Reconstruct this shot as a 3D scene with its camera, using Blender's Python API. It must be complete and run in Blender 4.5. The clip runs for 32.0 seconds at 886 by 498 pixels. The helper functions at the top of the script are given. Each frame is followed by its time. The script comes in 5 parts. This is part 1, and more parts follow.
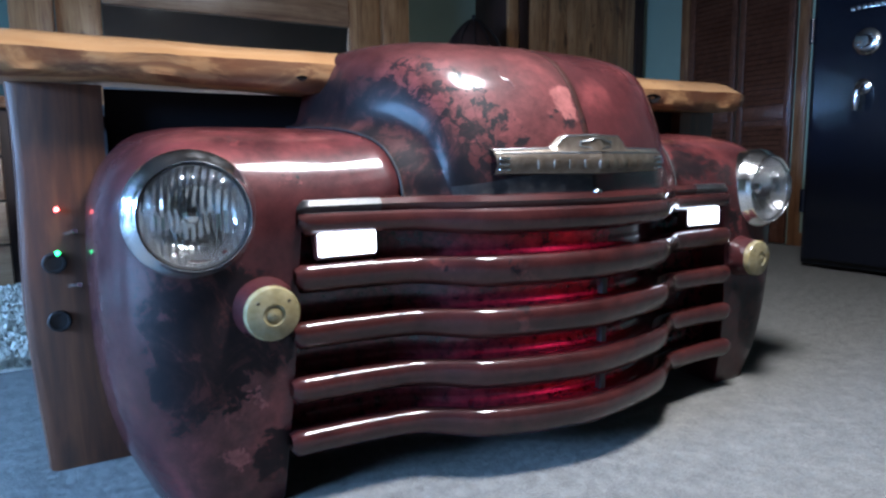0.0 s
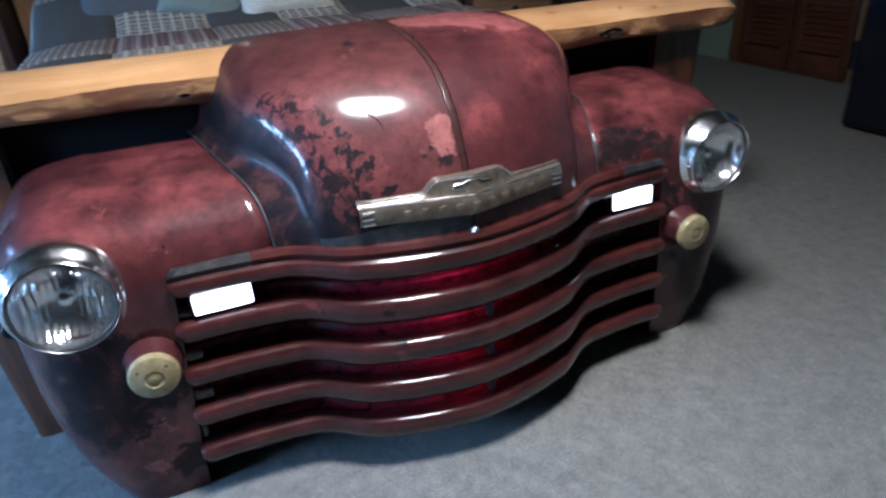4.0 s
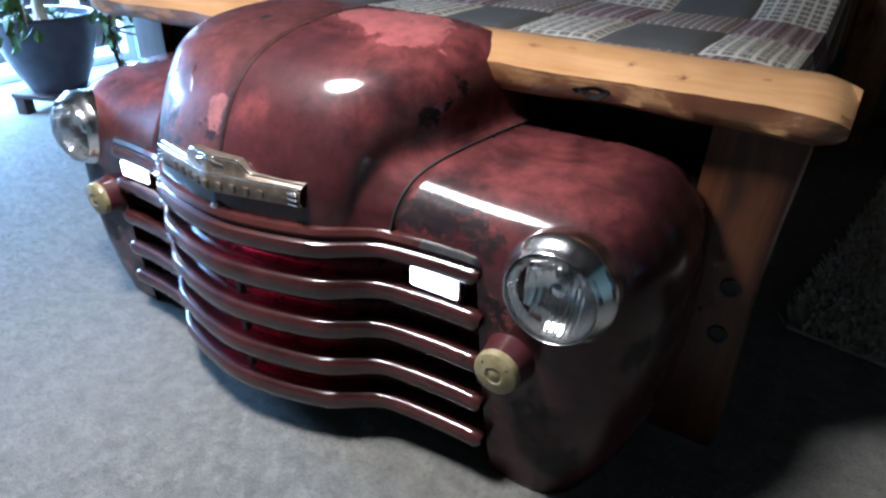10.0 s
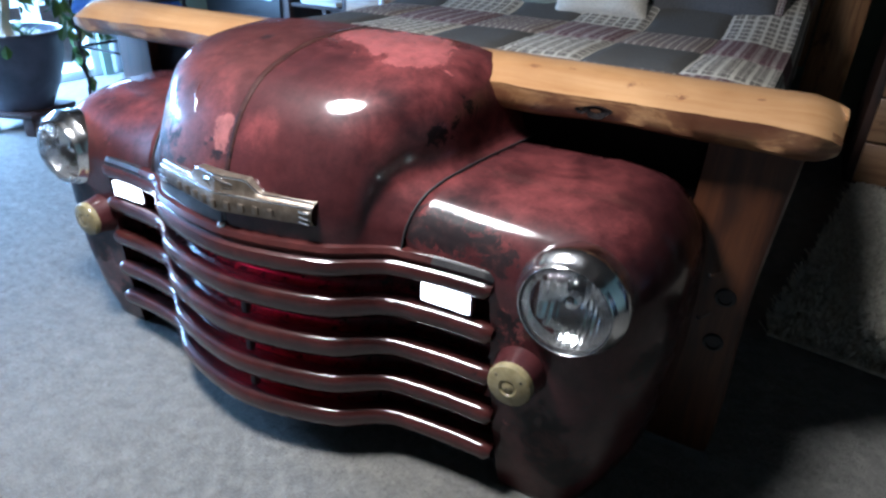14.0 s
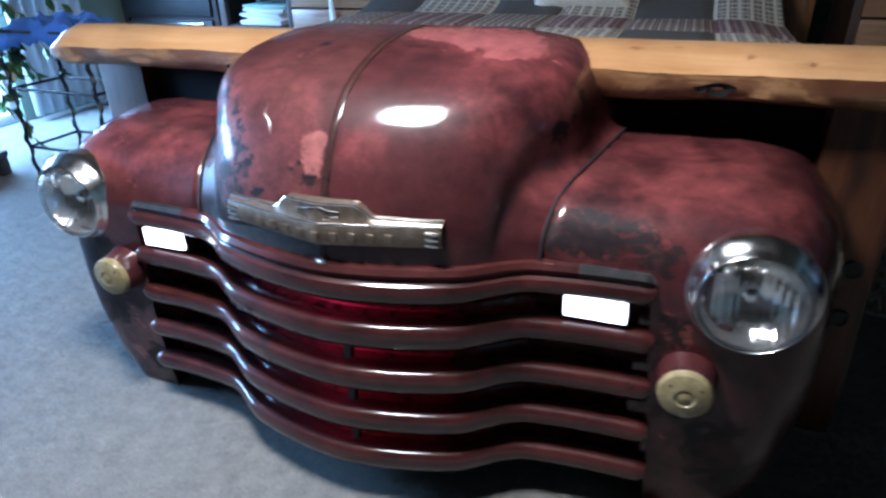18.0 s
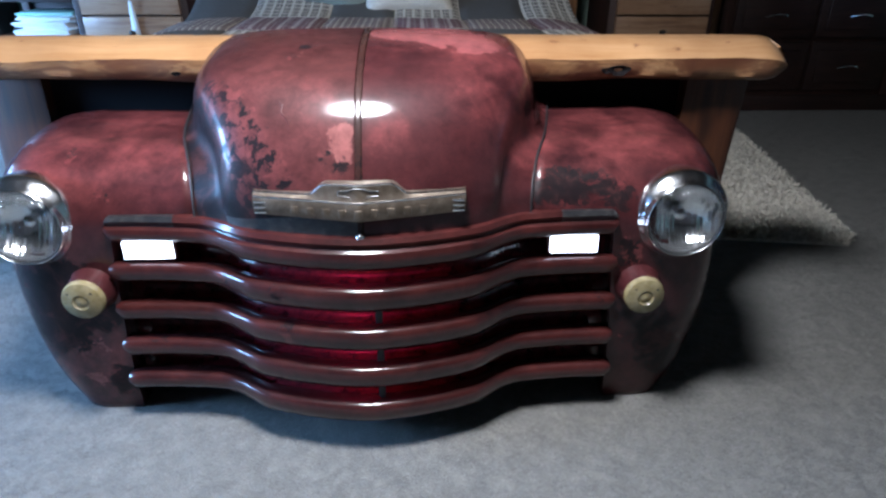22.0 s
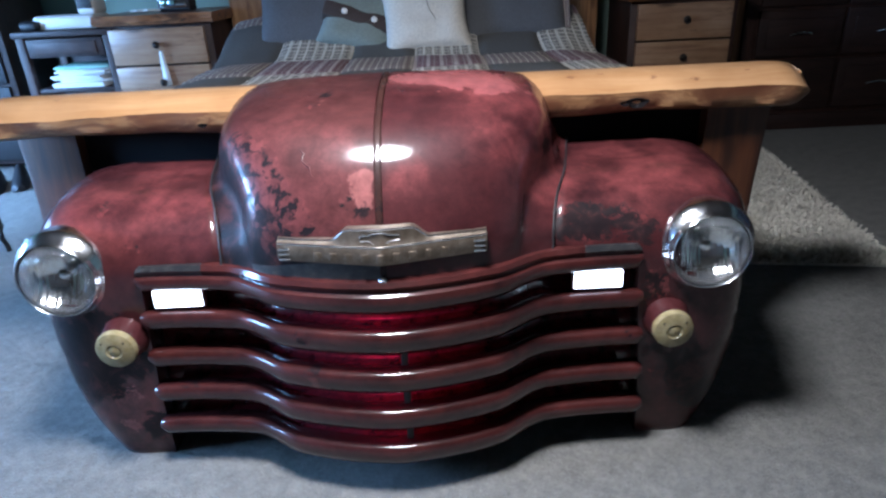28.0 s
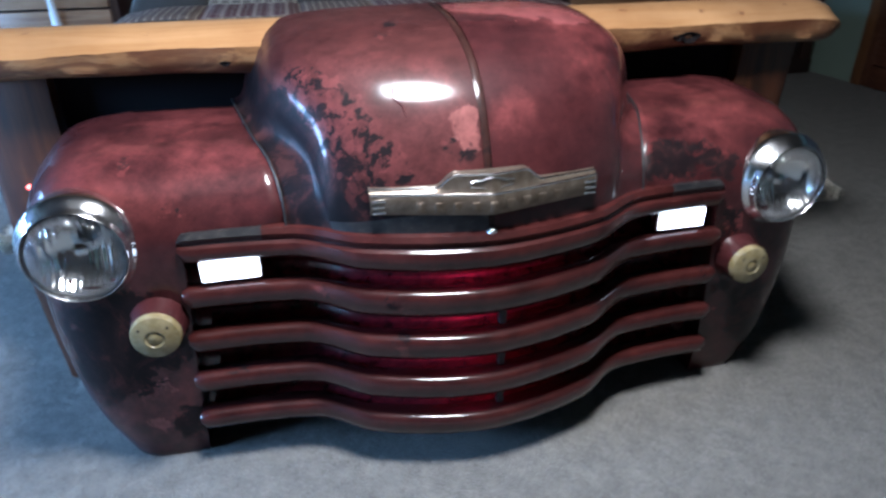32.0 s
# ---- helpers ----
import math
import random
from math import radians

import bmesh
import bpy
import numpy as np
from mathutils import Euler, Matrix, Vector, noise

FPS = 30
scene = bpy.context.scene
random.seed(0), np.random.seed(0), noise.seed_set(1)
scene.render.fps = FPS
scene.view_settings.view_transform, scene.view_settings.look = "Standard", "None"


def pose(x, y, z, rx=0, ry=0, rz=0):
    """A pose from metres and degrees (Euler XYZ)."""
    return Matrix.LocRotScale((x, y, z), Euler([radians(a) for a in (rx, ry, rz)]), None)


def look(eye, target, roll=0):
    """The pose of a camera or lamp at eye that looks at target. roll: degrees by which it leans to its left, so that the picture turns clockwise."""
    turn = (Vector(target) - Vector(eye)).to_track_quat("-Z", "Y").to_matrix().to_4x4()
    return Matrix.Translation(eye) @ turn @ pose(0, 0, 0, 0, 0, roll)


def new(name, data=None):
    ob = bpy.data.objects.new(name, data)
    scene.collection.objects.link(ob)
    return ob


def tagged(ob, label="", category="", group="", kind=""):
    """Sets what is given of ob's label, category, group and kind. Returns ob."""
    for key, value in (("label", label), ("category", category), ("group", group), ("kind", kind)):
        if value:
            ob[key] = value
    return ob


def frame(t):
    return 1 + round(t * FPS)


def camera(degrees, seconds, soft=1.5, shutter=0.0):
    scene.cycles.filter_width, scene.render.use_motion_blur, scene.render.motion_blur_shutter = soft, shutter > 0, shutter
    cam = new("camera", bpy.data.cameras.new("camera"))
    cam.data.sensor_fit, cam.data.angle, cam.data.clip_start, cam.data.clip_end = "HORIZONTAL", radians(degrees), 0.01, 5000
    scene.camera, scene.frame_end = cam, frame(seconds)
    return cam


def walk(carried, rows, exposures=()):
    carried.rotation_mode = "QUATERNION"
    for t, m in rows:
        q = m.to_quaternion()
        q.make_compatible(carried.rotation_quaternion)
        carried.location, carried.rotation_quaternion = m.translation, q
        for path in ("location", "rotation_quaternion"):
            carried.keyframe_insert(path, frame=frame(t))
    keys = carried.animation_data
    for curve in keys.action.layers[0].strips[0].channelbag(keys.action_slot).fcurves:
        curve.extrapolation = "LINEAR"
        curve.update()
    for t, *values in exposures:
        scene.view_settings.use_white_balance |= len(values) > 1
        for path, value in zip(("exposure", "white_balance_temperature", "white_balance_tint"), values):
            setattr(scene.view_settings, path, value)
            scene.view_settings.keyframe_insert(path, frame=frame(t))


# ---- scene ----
cam = camera(70.0, 32.0, soft=2.5, shutter=0.6)
PATH = [
    (0, (-0.807, -0.945, 0.563), (0.144, 0.754, 0.303), -0.8),
    (0.5, (-0.812, -0.939, 0.555), (0.132, 0.760, 0.287), -1.0),
    (1, (-0.805, -0.957, 0.542), (0.077, 0.765, 0.201), -1.6),
    (1.5, (-0.801, -0.929, 0.530), (0.074, 0.768, 0.155), -2.2),
    (2, (-0.762, -0.941, 0.545), (0.144, 0.749, 0.136), -1.6),
    (2.5, (-0.700, -0.906, 0.588), (0.189, 0.797, 0.128), -1.0),
    (3, (-0.565, -0.896, 0.653), (0.250, 0.871, 0.194), 2.2),
    (3.5, (-0.533, -0.999, 0.903), (0.330, 0.642, 0.081), -1.7),
    (5.5, (0.272, -1.001, 1.062), (0.193, 0.752, 0.102), -2.6),
    (6, (0.461, -0.887, 0.993), (0.364, 0.853, 0.012), 2.2),
    (6.5, (0.629, -0.822, 1.005), (0.152, 0.858, 0.029), 0.7),
    (7, (0.789, -0.819, 1.019), (0.087, 0.705, -0.069), 1.6),
    (7.5, (0.83, -0.833, 1.001), (0.082, 0.709, -0.031), 2.1),
    (8, (0.936, -0.783, 1.004), (0.035, 0.685, -0.012), 4.2),
    (8.5, (0.99, -0.759, 1.016), (0.038, 0.678, 0.001), 1.8),
    (9, (0.971, -0.768, 1.033), (-0.038, 0.679, 0.09), 1.0),
    (9.5, (0.965, -0.767, 1.032), (-0.006, 0.689, 0.063), 1.6),
    (10, (0.954, -0.762, 1.035), (0.016, 0.711, 0.062), 1.4),
    (10.5, (0.942, -0.773, 1.035), (-0.017, 0.709, 0.096), 1.4),
    (11, (0.931, -0.78, 1.037), (-0.024, 0.712, 0.109), 1.7),
    (11.5, (0.925, -0.787, 1.039), (0.025, 0.741, 0.115), 2.3),
    (12, (0.916, -0.803, 1.047), (-0.025, 0.733, 0.177), 1.9),
    (12.5, (0.911, -0.813, 1.046), (-0.039, 0.702, 0.15), 1.9),
    (13, (0.904, -0.816, 1.045), (-0.058, 0.687, 0.144), 1.8),
    (13.5, (0.903, -0.822, 1.041), (-0.031, 0.686, 0.116), 2.5),
    (14, (0.889, -0.822, 1.045), (0.04, 0.732, 0.115), 2.3),
    (14.5, (0.845, -0.853, 1.036), (-0.011, 0.711, 0.131), 1.2),
    (16.5, (0.873, -0.853, 1.035), (-0.007, 0.736, 0.2), 0.8),
    (17, (0.817, -0.851, 1.034), (0.011, 0.763, 0.171), 0.4),
    (17.5, (0.704, -0.877, 1.006), (0.001, 0.764, 0.105), 0.3),
    (18, (0.511, -0.868, 0.985), (-0.122, 0.807, 0.094), -1.3),
    (18.5, (0.342, -0.893, 1.026), (-0.141, 0.804, 0.083), -2.9),
    (19, (0.159, -1.009, 1.058), (0.124, 0.721, 0.055), -0.6),
    (19.5, (0.168, -1.101, 1.024), (0.004, 0.659, 0.088), 0.1),
    (20, (0.13, -1.141, 1.021), (0.117, 0.665, 0.162), -1.0),
    (20.5, (0.095, -1.138, 1.021), (0.088, 0.639, 0.103), -0.9),
    (21, (0.094, -1.147, 1.014), (0.093, 0.631, 0.097), 0.4),
    (21.5, (0.103, -1.147, 1.001), (0.116, 0.647, 0.116), 0.1),
    (22, (0.105, -1.141, 1.012), (0.186, 0.649, 0.123), 0.3),
    (22.5, (0.115, -1.141, 1.006), (0.191, 0.671, 0.163), -0.4),
    (23, (0.117, -1.13, 1.018), (0.152, 0.686, 0.179), -1.3),
    (23.5, (0.112, -1.123, 1.006), (0.169, 0.674, 0.129), 0.1),
    (24, (0.099, -1.127, 1.012), (0.096, 0.681, 0.158), -0.7),
    (24.5, (0.094, -1.129, 1.013), (0.063, 0.686, 0.172), -1.5),
    (25, (0.09, -1.131, 1.013), (0.042, 0.698, 0.207), -1.4),
    (25.5, (0.092, -1.129, 1.021), (0.036, 0.706, 0.229), -1.3),
    (27.5, (0.114, -1.137, 1.026), (0.055, 0.694, 0.224), -2.0),
    (28, (0.12, -1.133, 1.037), (0.11, 0.696, 0.227), -2.8),
    (28.5, (0.119, -1.131, 1.045), (0.077, 0.697, 0.234), -3.0),
    (29, (0.124, -1.127, 1.046), (0.142, 0.701, 0.233), -1.9),
    (29.5, (0.126, -1.128, 1.044), (0.142, 0.691, 0.212), -1.6),
    (30, (0.129, -1.127, 1.038), (0.076, 0.702, 0.232), -1.8),
    (30.5, (0.104, -1.112, 1.03), (-0.012, 0.682, 0.153), -0.9),
    (31, (0.023, -1.109, 1.03), (0.175, 0.671, 0.13), -0.7),
    (31.5, (-0.108, -1.081, 1.025), (0.113, 0.679, 0.102), 1.4),
    (32, (-0.286, -0.990, 0.972), (0.094, 0.730, 0.059), -0.7),
]
walk(cam, [(t, look(eye, target, roll)) for t, eye, target, roll in PATH], [(0, -0.08, 5430, 13), (2, -0.1, 5430, 13), (3, -0.32, 5430, 13), (6, -0.46, 5480, 12), (7.5, -0.28, 5500, 12), (9, -0.18, 5600, 12), (13, -0.2, 5580, 12), (17, -0.34, 5460, 13), (19, -0.4, 5460, 13), (21, -0.28, 5420, 13), (25, -0.24, 5360, 14), (29, -0.22, 5360, 14), (31, -0.3, 5400, 13), (32, -0.46, 5420, 13)])

# ---- world, lamps, exposure ----
world = bpy.data.worlds.new("world")
scene.world = world
world.use_nodes = True
wn = world.node_tree
sky = wn.nodes.new("ShaderNodeTexSky")
sky.sky_type, sky.sun_disc = "NISHITA", False
sky.sun_elevation, sky.sun_rotation = radians(35), radians(200)
wn.links.new(sky.outputs[0], wn.nodes["Background"].inputs[0])
wn.nodes["Background"].inputs[1].default_value = 0.15
scene.view_settings.exposure = 0.0


def lamp(name, kind, energy, color, m, size=0.1, size_y=None):
    d = bpy.data.lights.new(name, kind)
    d.energy, d.color = energy, color
    if kind == "AREA":
        d.size = size
        if size_y:
            d.shape, d.size_y = "RECTANGLE" if size_y > 1 else "ELLIPSE", size_y
    else:
        d.shadow_soft_size = size
    ob = new(name, d)
    ob.matrix_world = m
    return ob


LIGHT = (-0.10, -0.36, 1.87)         # the hanging light before the foot of the bed
lamp("ceiling_light_glow", "AREA", 75, (1.0, 0.93, 0.82), pose(*LIGHT), 0.44, 0.38)
lamp("ceiling_light_bulb", "POINT", 44, (1.0, 0.92, 0.82), pose(LIGHT[0], LIGHT[1], LIGHT[2] - 0.02), 0.12)
# the sky's light in the opening of the glazed door
lamp("daylight", "AREA", 640, (0.36, 0.63, 1.0), pose(-3.32, 0.50, 1.02, 0, -22, 0), 0.7, 2.4)

# ---- materials ----
def mat(name, color=(0.5, 0.5, 0.5), rough=0.5, metal=0.0):
    m = bpy.data.materials.new(name)
    m.use_nodes = True
    b = m.node_tree.nodes["Principled BSDF"]
    b.inputs["Base Color"].default_value = (*color, 1)
    b.inputs["Roughness"].default_value = rough
    b.inputs["Metallic"].default_value = metal
    return m


def nodes(m):
    t = m.node_tree
    return t, t.nodes["Principled BSDF"], t.nodes.new, t.links.new


def coords(m, scale=(1, 1, 1), kind="Object", rot=(0, 0, 0)):
    t, b, n, l = nodes(m)
    c, p = n("ShaderNodeTexCoord"), n("ShaderNodeMapping")
    p.inputs["Scale"].default_value = scale
    p.inputs["Rotation"].default_value = rot
    l(c.outputs[kind], p.inputs[0])
    return p.outputs[0]


def noise_tex(m, vec, scale, detail=6.0, rough=0.6, distort=0.0):
    t, b, n, l = nodes(m)
    x = n("ShaderNodeTexNoise")
    x.inputs["Scale"].default_value, x.inputs["Detail"].default_value = scale, detail
    x.inputs["Roughness"].default_value, x.inputs["Distortion"].default_value = rough, distort
    l(vec, x.inputs["Vector"])
    return x.outputs[0]


def ramp(m, fac, stops, interp="LINEAR"):
    t, b, n, l = nodes(m)
    r = n("ShaderNodeValToRGB")
    r.color_ramp.interpolation = interp
    while len(r.color_ramp.elements) < len(stops):
        r.color_ramp.elements.new(0.5)
    for e, (p, c) in zip(r.color_ramp.elements, stops):
        e.position = p
        e.color = (*c, 1) if len(c) == 3 else c
    l(fac, r.inputs[0])
    return r.outputs[0]


def mix(m, fac, a, c, mode="MIX"):
    t, b, n, l = nodes(m)
    x = n("ShaderNodeMix")
    x.data_type, x.blend_type = "RGBA", mode
    for v, s in ((fac, 0), (a, 6), (c, 7)):
        if isinstance(v, (int, float)):
            x.inputs[s].default_value = v
        elif isinstance(v, tuple):
            x.inputs[s].default_value = (*v, 1)
        else:
            l(v, x.inputs[s])
    return x.outputs[2]


def math_node(m, op, a, c=0.0):
    t, b, n, l = nodes(m)
    x = n("ShaderNodeMath")
    x.operation, x.use_clamp = op, op in ("MULTIPLY", "ADD")
    for v, s in ((a, 0), (c, 1)):
        if isinstance(v, (int, float)):
            x.inputs[s].default_value = v
        else:
            l(v, x.inputs[s])
    return x.outputs[0]


def bump(m, height, strength=0.3, dist=0.01):
    t, b, n, l = nodes(m)
    x = n("ShaderNodeBump")
    x.inputs["Strength"].default_value, x.inputs["Distance"].default_value = strength, dist
    l(height, x.inputs["Height"])
    l(x.outputs[0], b.inputs["Normal"])


def glow(name, color, strength):
    m = mat(name, color, 0.4)
    b = m.node_tree.nodes["Principled BSDF"]
    b.inputs["Emission Color"].default_value = (*color, 1)
    b.inputs["Emission Strength"].default_value = strength
    return m


G = (0, 0, 0)
W = (1, 1, 1)


def near(m, vec, spots):
    """One soft mask round some places: (x, y, z, radius)."""
    t, b, n, l = nodes(m)
    total = 0.0
    for x, y, z, r in spots:
        d = n("ShaderNodeVectorMath")
        d.operation = "DISTANCE"
        l(vec, d.inputs[0])
        d.inputs[1].default_value = (x, y, z)
        k = n("ShaderNodeMapRange")
        k.inputs[1].default_value, k.inputs[2].default_value = r * 1.7, 0.0
        l(d.outputs["Value"], k.inputs[0])
        total = math_node(m, "ADD", k.outputs[0], total)
    return total


def torn(m, vec, mask, scale=21, level=0.88, edge=0.05):
    """Break a soft mask into ragged islands."""
    rag = ramp(m, noise_tex(m, vec, scale, 12, 0.78, 0.5), [(0.24, G), (0.76, W)])
    return ramp(m, math_node(m, "SUBTRACT", math_node(m, "MULTIPLY", mask, 0.62), math_node(m, "SUBTRACT", level, rag)), [(0.0, G), (edge, W)])


def patina(name, tones, seed=0.0, rose=(), rose_all=0.3, chips=(), flecks=(), blacks=(), speck=0.70, sheen=0.05, dents=0.002, gloss=0.115, coat=0.9, spread=0.89, isle=26, depth=0.95, rag=22):
    """Old dark-red paint rubbed to rose, with pale chips, black flecks and bare black metal, under clear coat."""
    tones = [tuple(0.82 * c for c in q) for q in tones]
    m = mat(name, tones[1], 0.32)
    t, b, n, l = nodes(m)
    v0 = coords(m)
    mp = n("ShaderNodeMapping")
    mp.inputs["Location"].default_value = (seed, seed * 1.7, seed * 0.6)
    l(v0, mp.inputs[0])
    v = mp.outputs[0]
    wob = n("ShaderNodeTexNoise")
    wob.inputs["Scale"].default_value, wob.inputs["Detail"].default_value, wob.inputs["Roughness"].default_value = 10, 12, 0.8
    l(v, wob.inputs["Vector"])
    cen = n("ShaderNodeVectorMath")
    cen.operation = "MULTIPLY_ADD"
    cen.inputs[1].default_value, cen.inputs[2].default_value = (0.09, 0.09, 0.09), (-0.045, -0.045, -0.045)
    l(wob.outputs["Color"], cen.inputs[0])
    add = n("ShaderNodeVectorMath")
    l(v0, add.inputs[0])
    l(cen.outputs[0], add.inputs[1])
    vr = add.outputs[0]
    col = ramp(m, noise_tex(m, v, 4, 6, 0.65), [(0.28, tones[0]), (0.52, tones[1]), (0.76, tones[2])])
    mott = ramp(m, noise_tex(m, v, 17, 9, 0.72, 0.5), [(0.38, G), (0.72, W)])
    cloud = ramp(m, noise_tex(m, v, 8.5, 8, 0.62, 0.4), [(0.40, G), (0.62, W)])
    rs = rose_all
    if rose:
        rs = math_node(m, "ADD", math_node(m, "MULTIPLY", near(m, vr, rose), 1.7), rose_all)
    rs = math_node(m, "MULTIPLY", rs, math_node(m, "ADD", math_node(m, "MULTIPLY", cloud, 0.75), math_node(m, "MULTIPLY", mott, 0.30)))
    col = mix(m, rs, col, tones[3])
    if chips:
        pk = math_node(m, "MULTIPLY", torn(m, v, near(m, vr, chips), 24, 0.84, 0.05), ramp(m, noise_tex(m, v, 30, 9, 0.75), [(0.36, (0.55, 0.55, 0.55)), (0.56, W)]))
        col = mix(m, pk, col, tones[4])
    mp2 = n("ShaderNodeMapping")
    mp2.inputs["Location"].default_value = (3.1, 1.2, 7.7)
    l(v, mp2.inputs[0])
    dk = ramp(m, noise_tex(m, mp2.outputs[0], 9, 13, 0.76, 0.5), [(speck, G), (speck + 0.03, W)])
    if flecks:
        zone = near(m, v0, flecks)
        patch = math_node(m, "SUBTRACT", noise_tex(m, v, isle * 0.7, 11, 0.70, 0.3), math_node(m, "SUBTRACT", 0.74, math_node(m, "MULTIPLY", zone, 0.22)))
        col = mix(m, ramp(m, patch, [(0.0, G), (0.035, W)]), col, tones[3])
        hole = math_node(m, "SUBTRACT", math_node(m, "ADD", math_node(m, "MULTIPLY", zone, 0.275), 0.225), noise_tex(m, mp2.outputs[0], isle, 12, 0.70, 0.25))
        dk = math_node(m, "ADD", dk, ramp(m, hole, [(0.0, G), (0.03, W)]))
    if blacks:
        dk = math_node(m, "ADD", dk, torn(m, v, near(m, vr, blacks), rag, spread, 0.06))
    grain = ramp(m, noise_tex(m, v, 34, 12, 0.78, 0.3), [(0.34, (0.55, 0.52, 0.52)), (0.50, (0.90, 0.90, 0.90)), (0.66, (1.25, 1.22, 1.18))])
    col = mix(m, 0.85, col, grain, "MULTIPLY")
    bare = ramp(m, noise_tex(m, mp2.outputs[0], 15, 12, 0.74, 0.6), [(0.44, (0.0045, 0.005, 0.0065)), (0.53, (0.012, 0.008, 0.009)), (0.57, (0.036, 0.014, 0.014)), (0.70, (0.060, 0.024, 0.022))])
    col = mix(m, math_node(m, "MULTIPLY", dk, depth), col, bare)
    l(col, b.inputs["Base Color"])
    rg = ramp(m, noise_tex(m, v, 30, 6), [(0.3, (0.42, 0.42, 0.42)), (0.7, (0.58, 0.58, 0.58))])
    l(rg, b.inputs["Roughness"])
    l(ramp(m, dk, [(0.0, (coat, coat, coat)), (1.0, (sheen, sheen, sheen))]), b.inputs["Coat Weight"])
    l(ramp(m, dk, [(0.0, (0.12, 0.12, 0.12)), (1.0, (0.05 + sheen, 0.05 + sheen, 0.05 + sheen))]), b.inputs["Specular IOR Level"])
    b.inputs["Coat Roughness"].default_value = gloss
    bump(m, math_node(m, "ADD", math_node(m, "MULTIPLY", dk, 0.6), mott), 0.07, dents)
    return m


BROWN = ((0.030, 0.0095, 0.0100), (0.060, 0.0185, 0.0180), (0.082, 0.026, 0.0245), (0.150, 0.043, 0.042), (0.30, 0.110, 0.100))
MAROON = ((0.022, 0.0062, 0.0082), (0.053, 0.0138, 0.0155), (0.074, 0.0185, 0.0200), (0.180, 0.0445, 0.0450), (0.33, 0.098, 0.098))
COPPER = ((0.016, 0.0038, 0.0040), (0.039, 0.0083, 0.0078), (0.066, 0.0146, 0.0128), (0.120, 0.0290, 0.0250), (0.25, 0.08, 0.07))
M_HOOD_L = patina("worn_patchy_paint", BROWN, 2.3,
                  ((-0.15, 0.0, 0.70, 0.08), (-0.19, -0.02, 0.67, 0.09), (-0.10, -0.03, 0.64, 0.07), (-0.13, 0.03, 0.73, 0.06), (-0.26, 0.05, 0.72, 0.08), (-0.09, -0.02, 0.67, 0.05), (-0.27, 0.0, 0.62, 0.09), (-0.21, -0.03, 0.58, 0.09)), 0.18,
                  ((-0.026, -0.015, 0.690, 0.018), (-0.028, -0.022, 0.672, 0.021), (-0.026, -0.030, 0.652, 0.018), (-0.135, 0.16, 0.795, 0.014)),
                  ((-0.215, -0.01, 0.665, 0.055), (-0.205, -0.03, 0.625, 0.06), (-0.15, -0.045, 0.615, 0.035), (-0.035, -0.04, 0.637, 0.030), (-0.095, 0.0, 0.69, 0.02), (-0.14, 0.16, 0.795, 0.024), (-0.25, 0.03, 0.70, 0.06), (-0.28, 0.07, 0.735, 0.05), (-0.30, 0.12, 0.77, 0.04), (-0.07, -0.03, 0.655, 0.018), (-0.28, 0.0, 0.60, 0.075), (-0.22, -0.03, 0.57, 0.075), (-0.32, 0.05, 0.66, 0.07)),
                  ((-0.31, 0.03, 0.535, 0.08), (-0.33, 0.05, 0.58, 0.08), (-0.345, 0.10, 0.62, 0.08), (-0.365, 0.18, 0.645, 0.08), (-0.385, 0.26, 0.665, 0.075), (-0.40, 0.34, 0.675, 0.07), (-0.38, 0.14, 0.62, 0.085), (-0.35, 0.06, 0.58, 0.07), (-0.12, -0.06, 0.515, 0.06), (-0.22, -0.04, 0.52, 0.06), (-0.34, 0.05, 0.54, 0.07), (-0.04, -0.07, 0.515, 0.05), (-0.205, -0.02, 0.640, 0.022), (-0.125, 0.20, 0.803, 0.026), (-0.032, -0.045, 0.632, 0.026)), 0.70, 0.08, 0.007, 0.15, 0.55, 0.87, 32)
M_HOOD_R = patina("worn_red_paint", MAROON, 5.1,
                  ((0.30, 0.15, 0.76, 0.09), (0.33, 0.12, 0.70, 0.07), (0.26, 0.26, 0.80, 0.09), (0.36, 0.25, 0.70, 0.09), (0.36, 0.08, 0.62, 0.06), (0.05, 0.0, 0.68, 0.03), (0.22, 0.06, 0.74, 0.04), (0.10, 0.28, 0.82, 0.07)), 0.16,
                  ((0.17, 0.27, 0.82, 0.080), (0.08, 0.31, 0.83, 0.050), (0.25, 0.24, 0.80, 0.050), (0.025, 0.32, 0.83, 0.04), (0.13, 0.34, 0.83, 0.07), (0.22, 0.33, 0.82, 0.05)),
                  (), ((0.345, 0.14, 0.69, 0.04), (0.36, 0.22, 0.73, 0.04), (0.33, 0.08, 0.66, 0.025)), 0.80, 0.05, 0.002, 0.105, 0.9, 0.93)
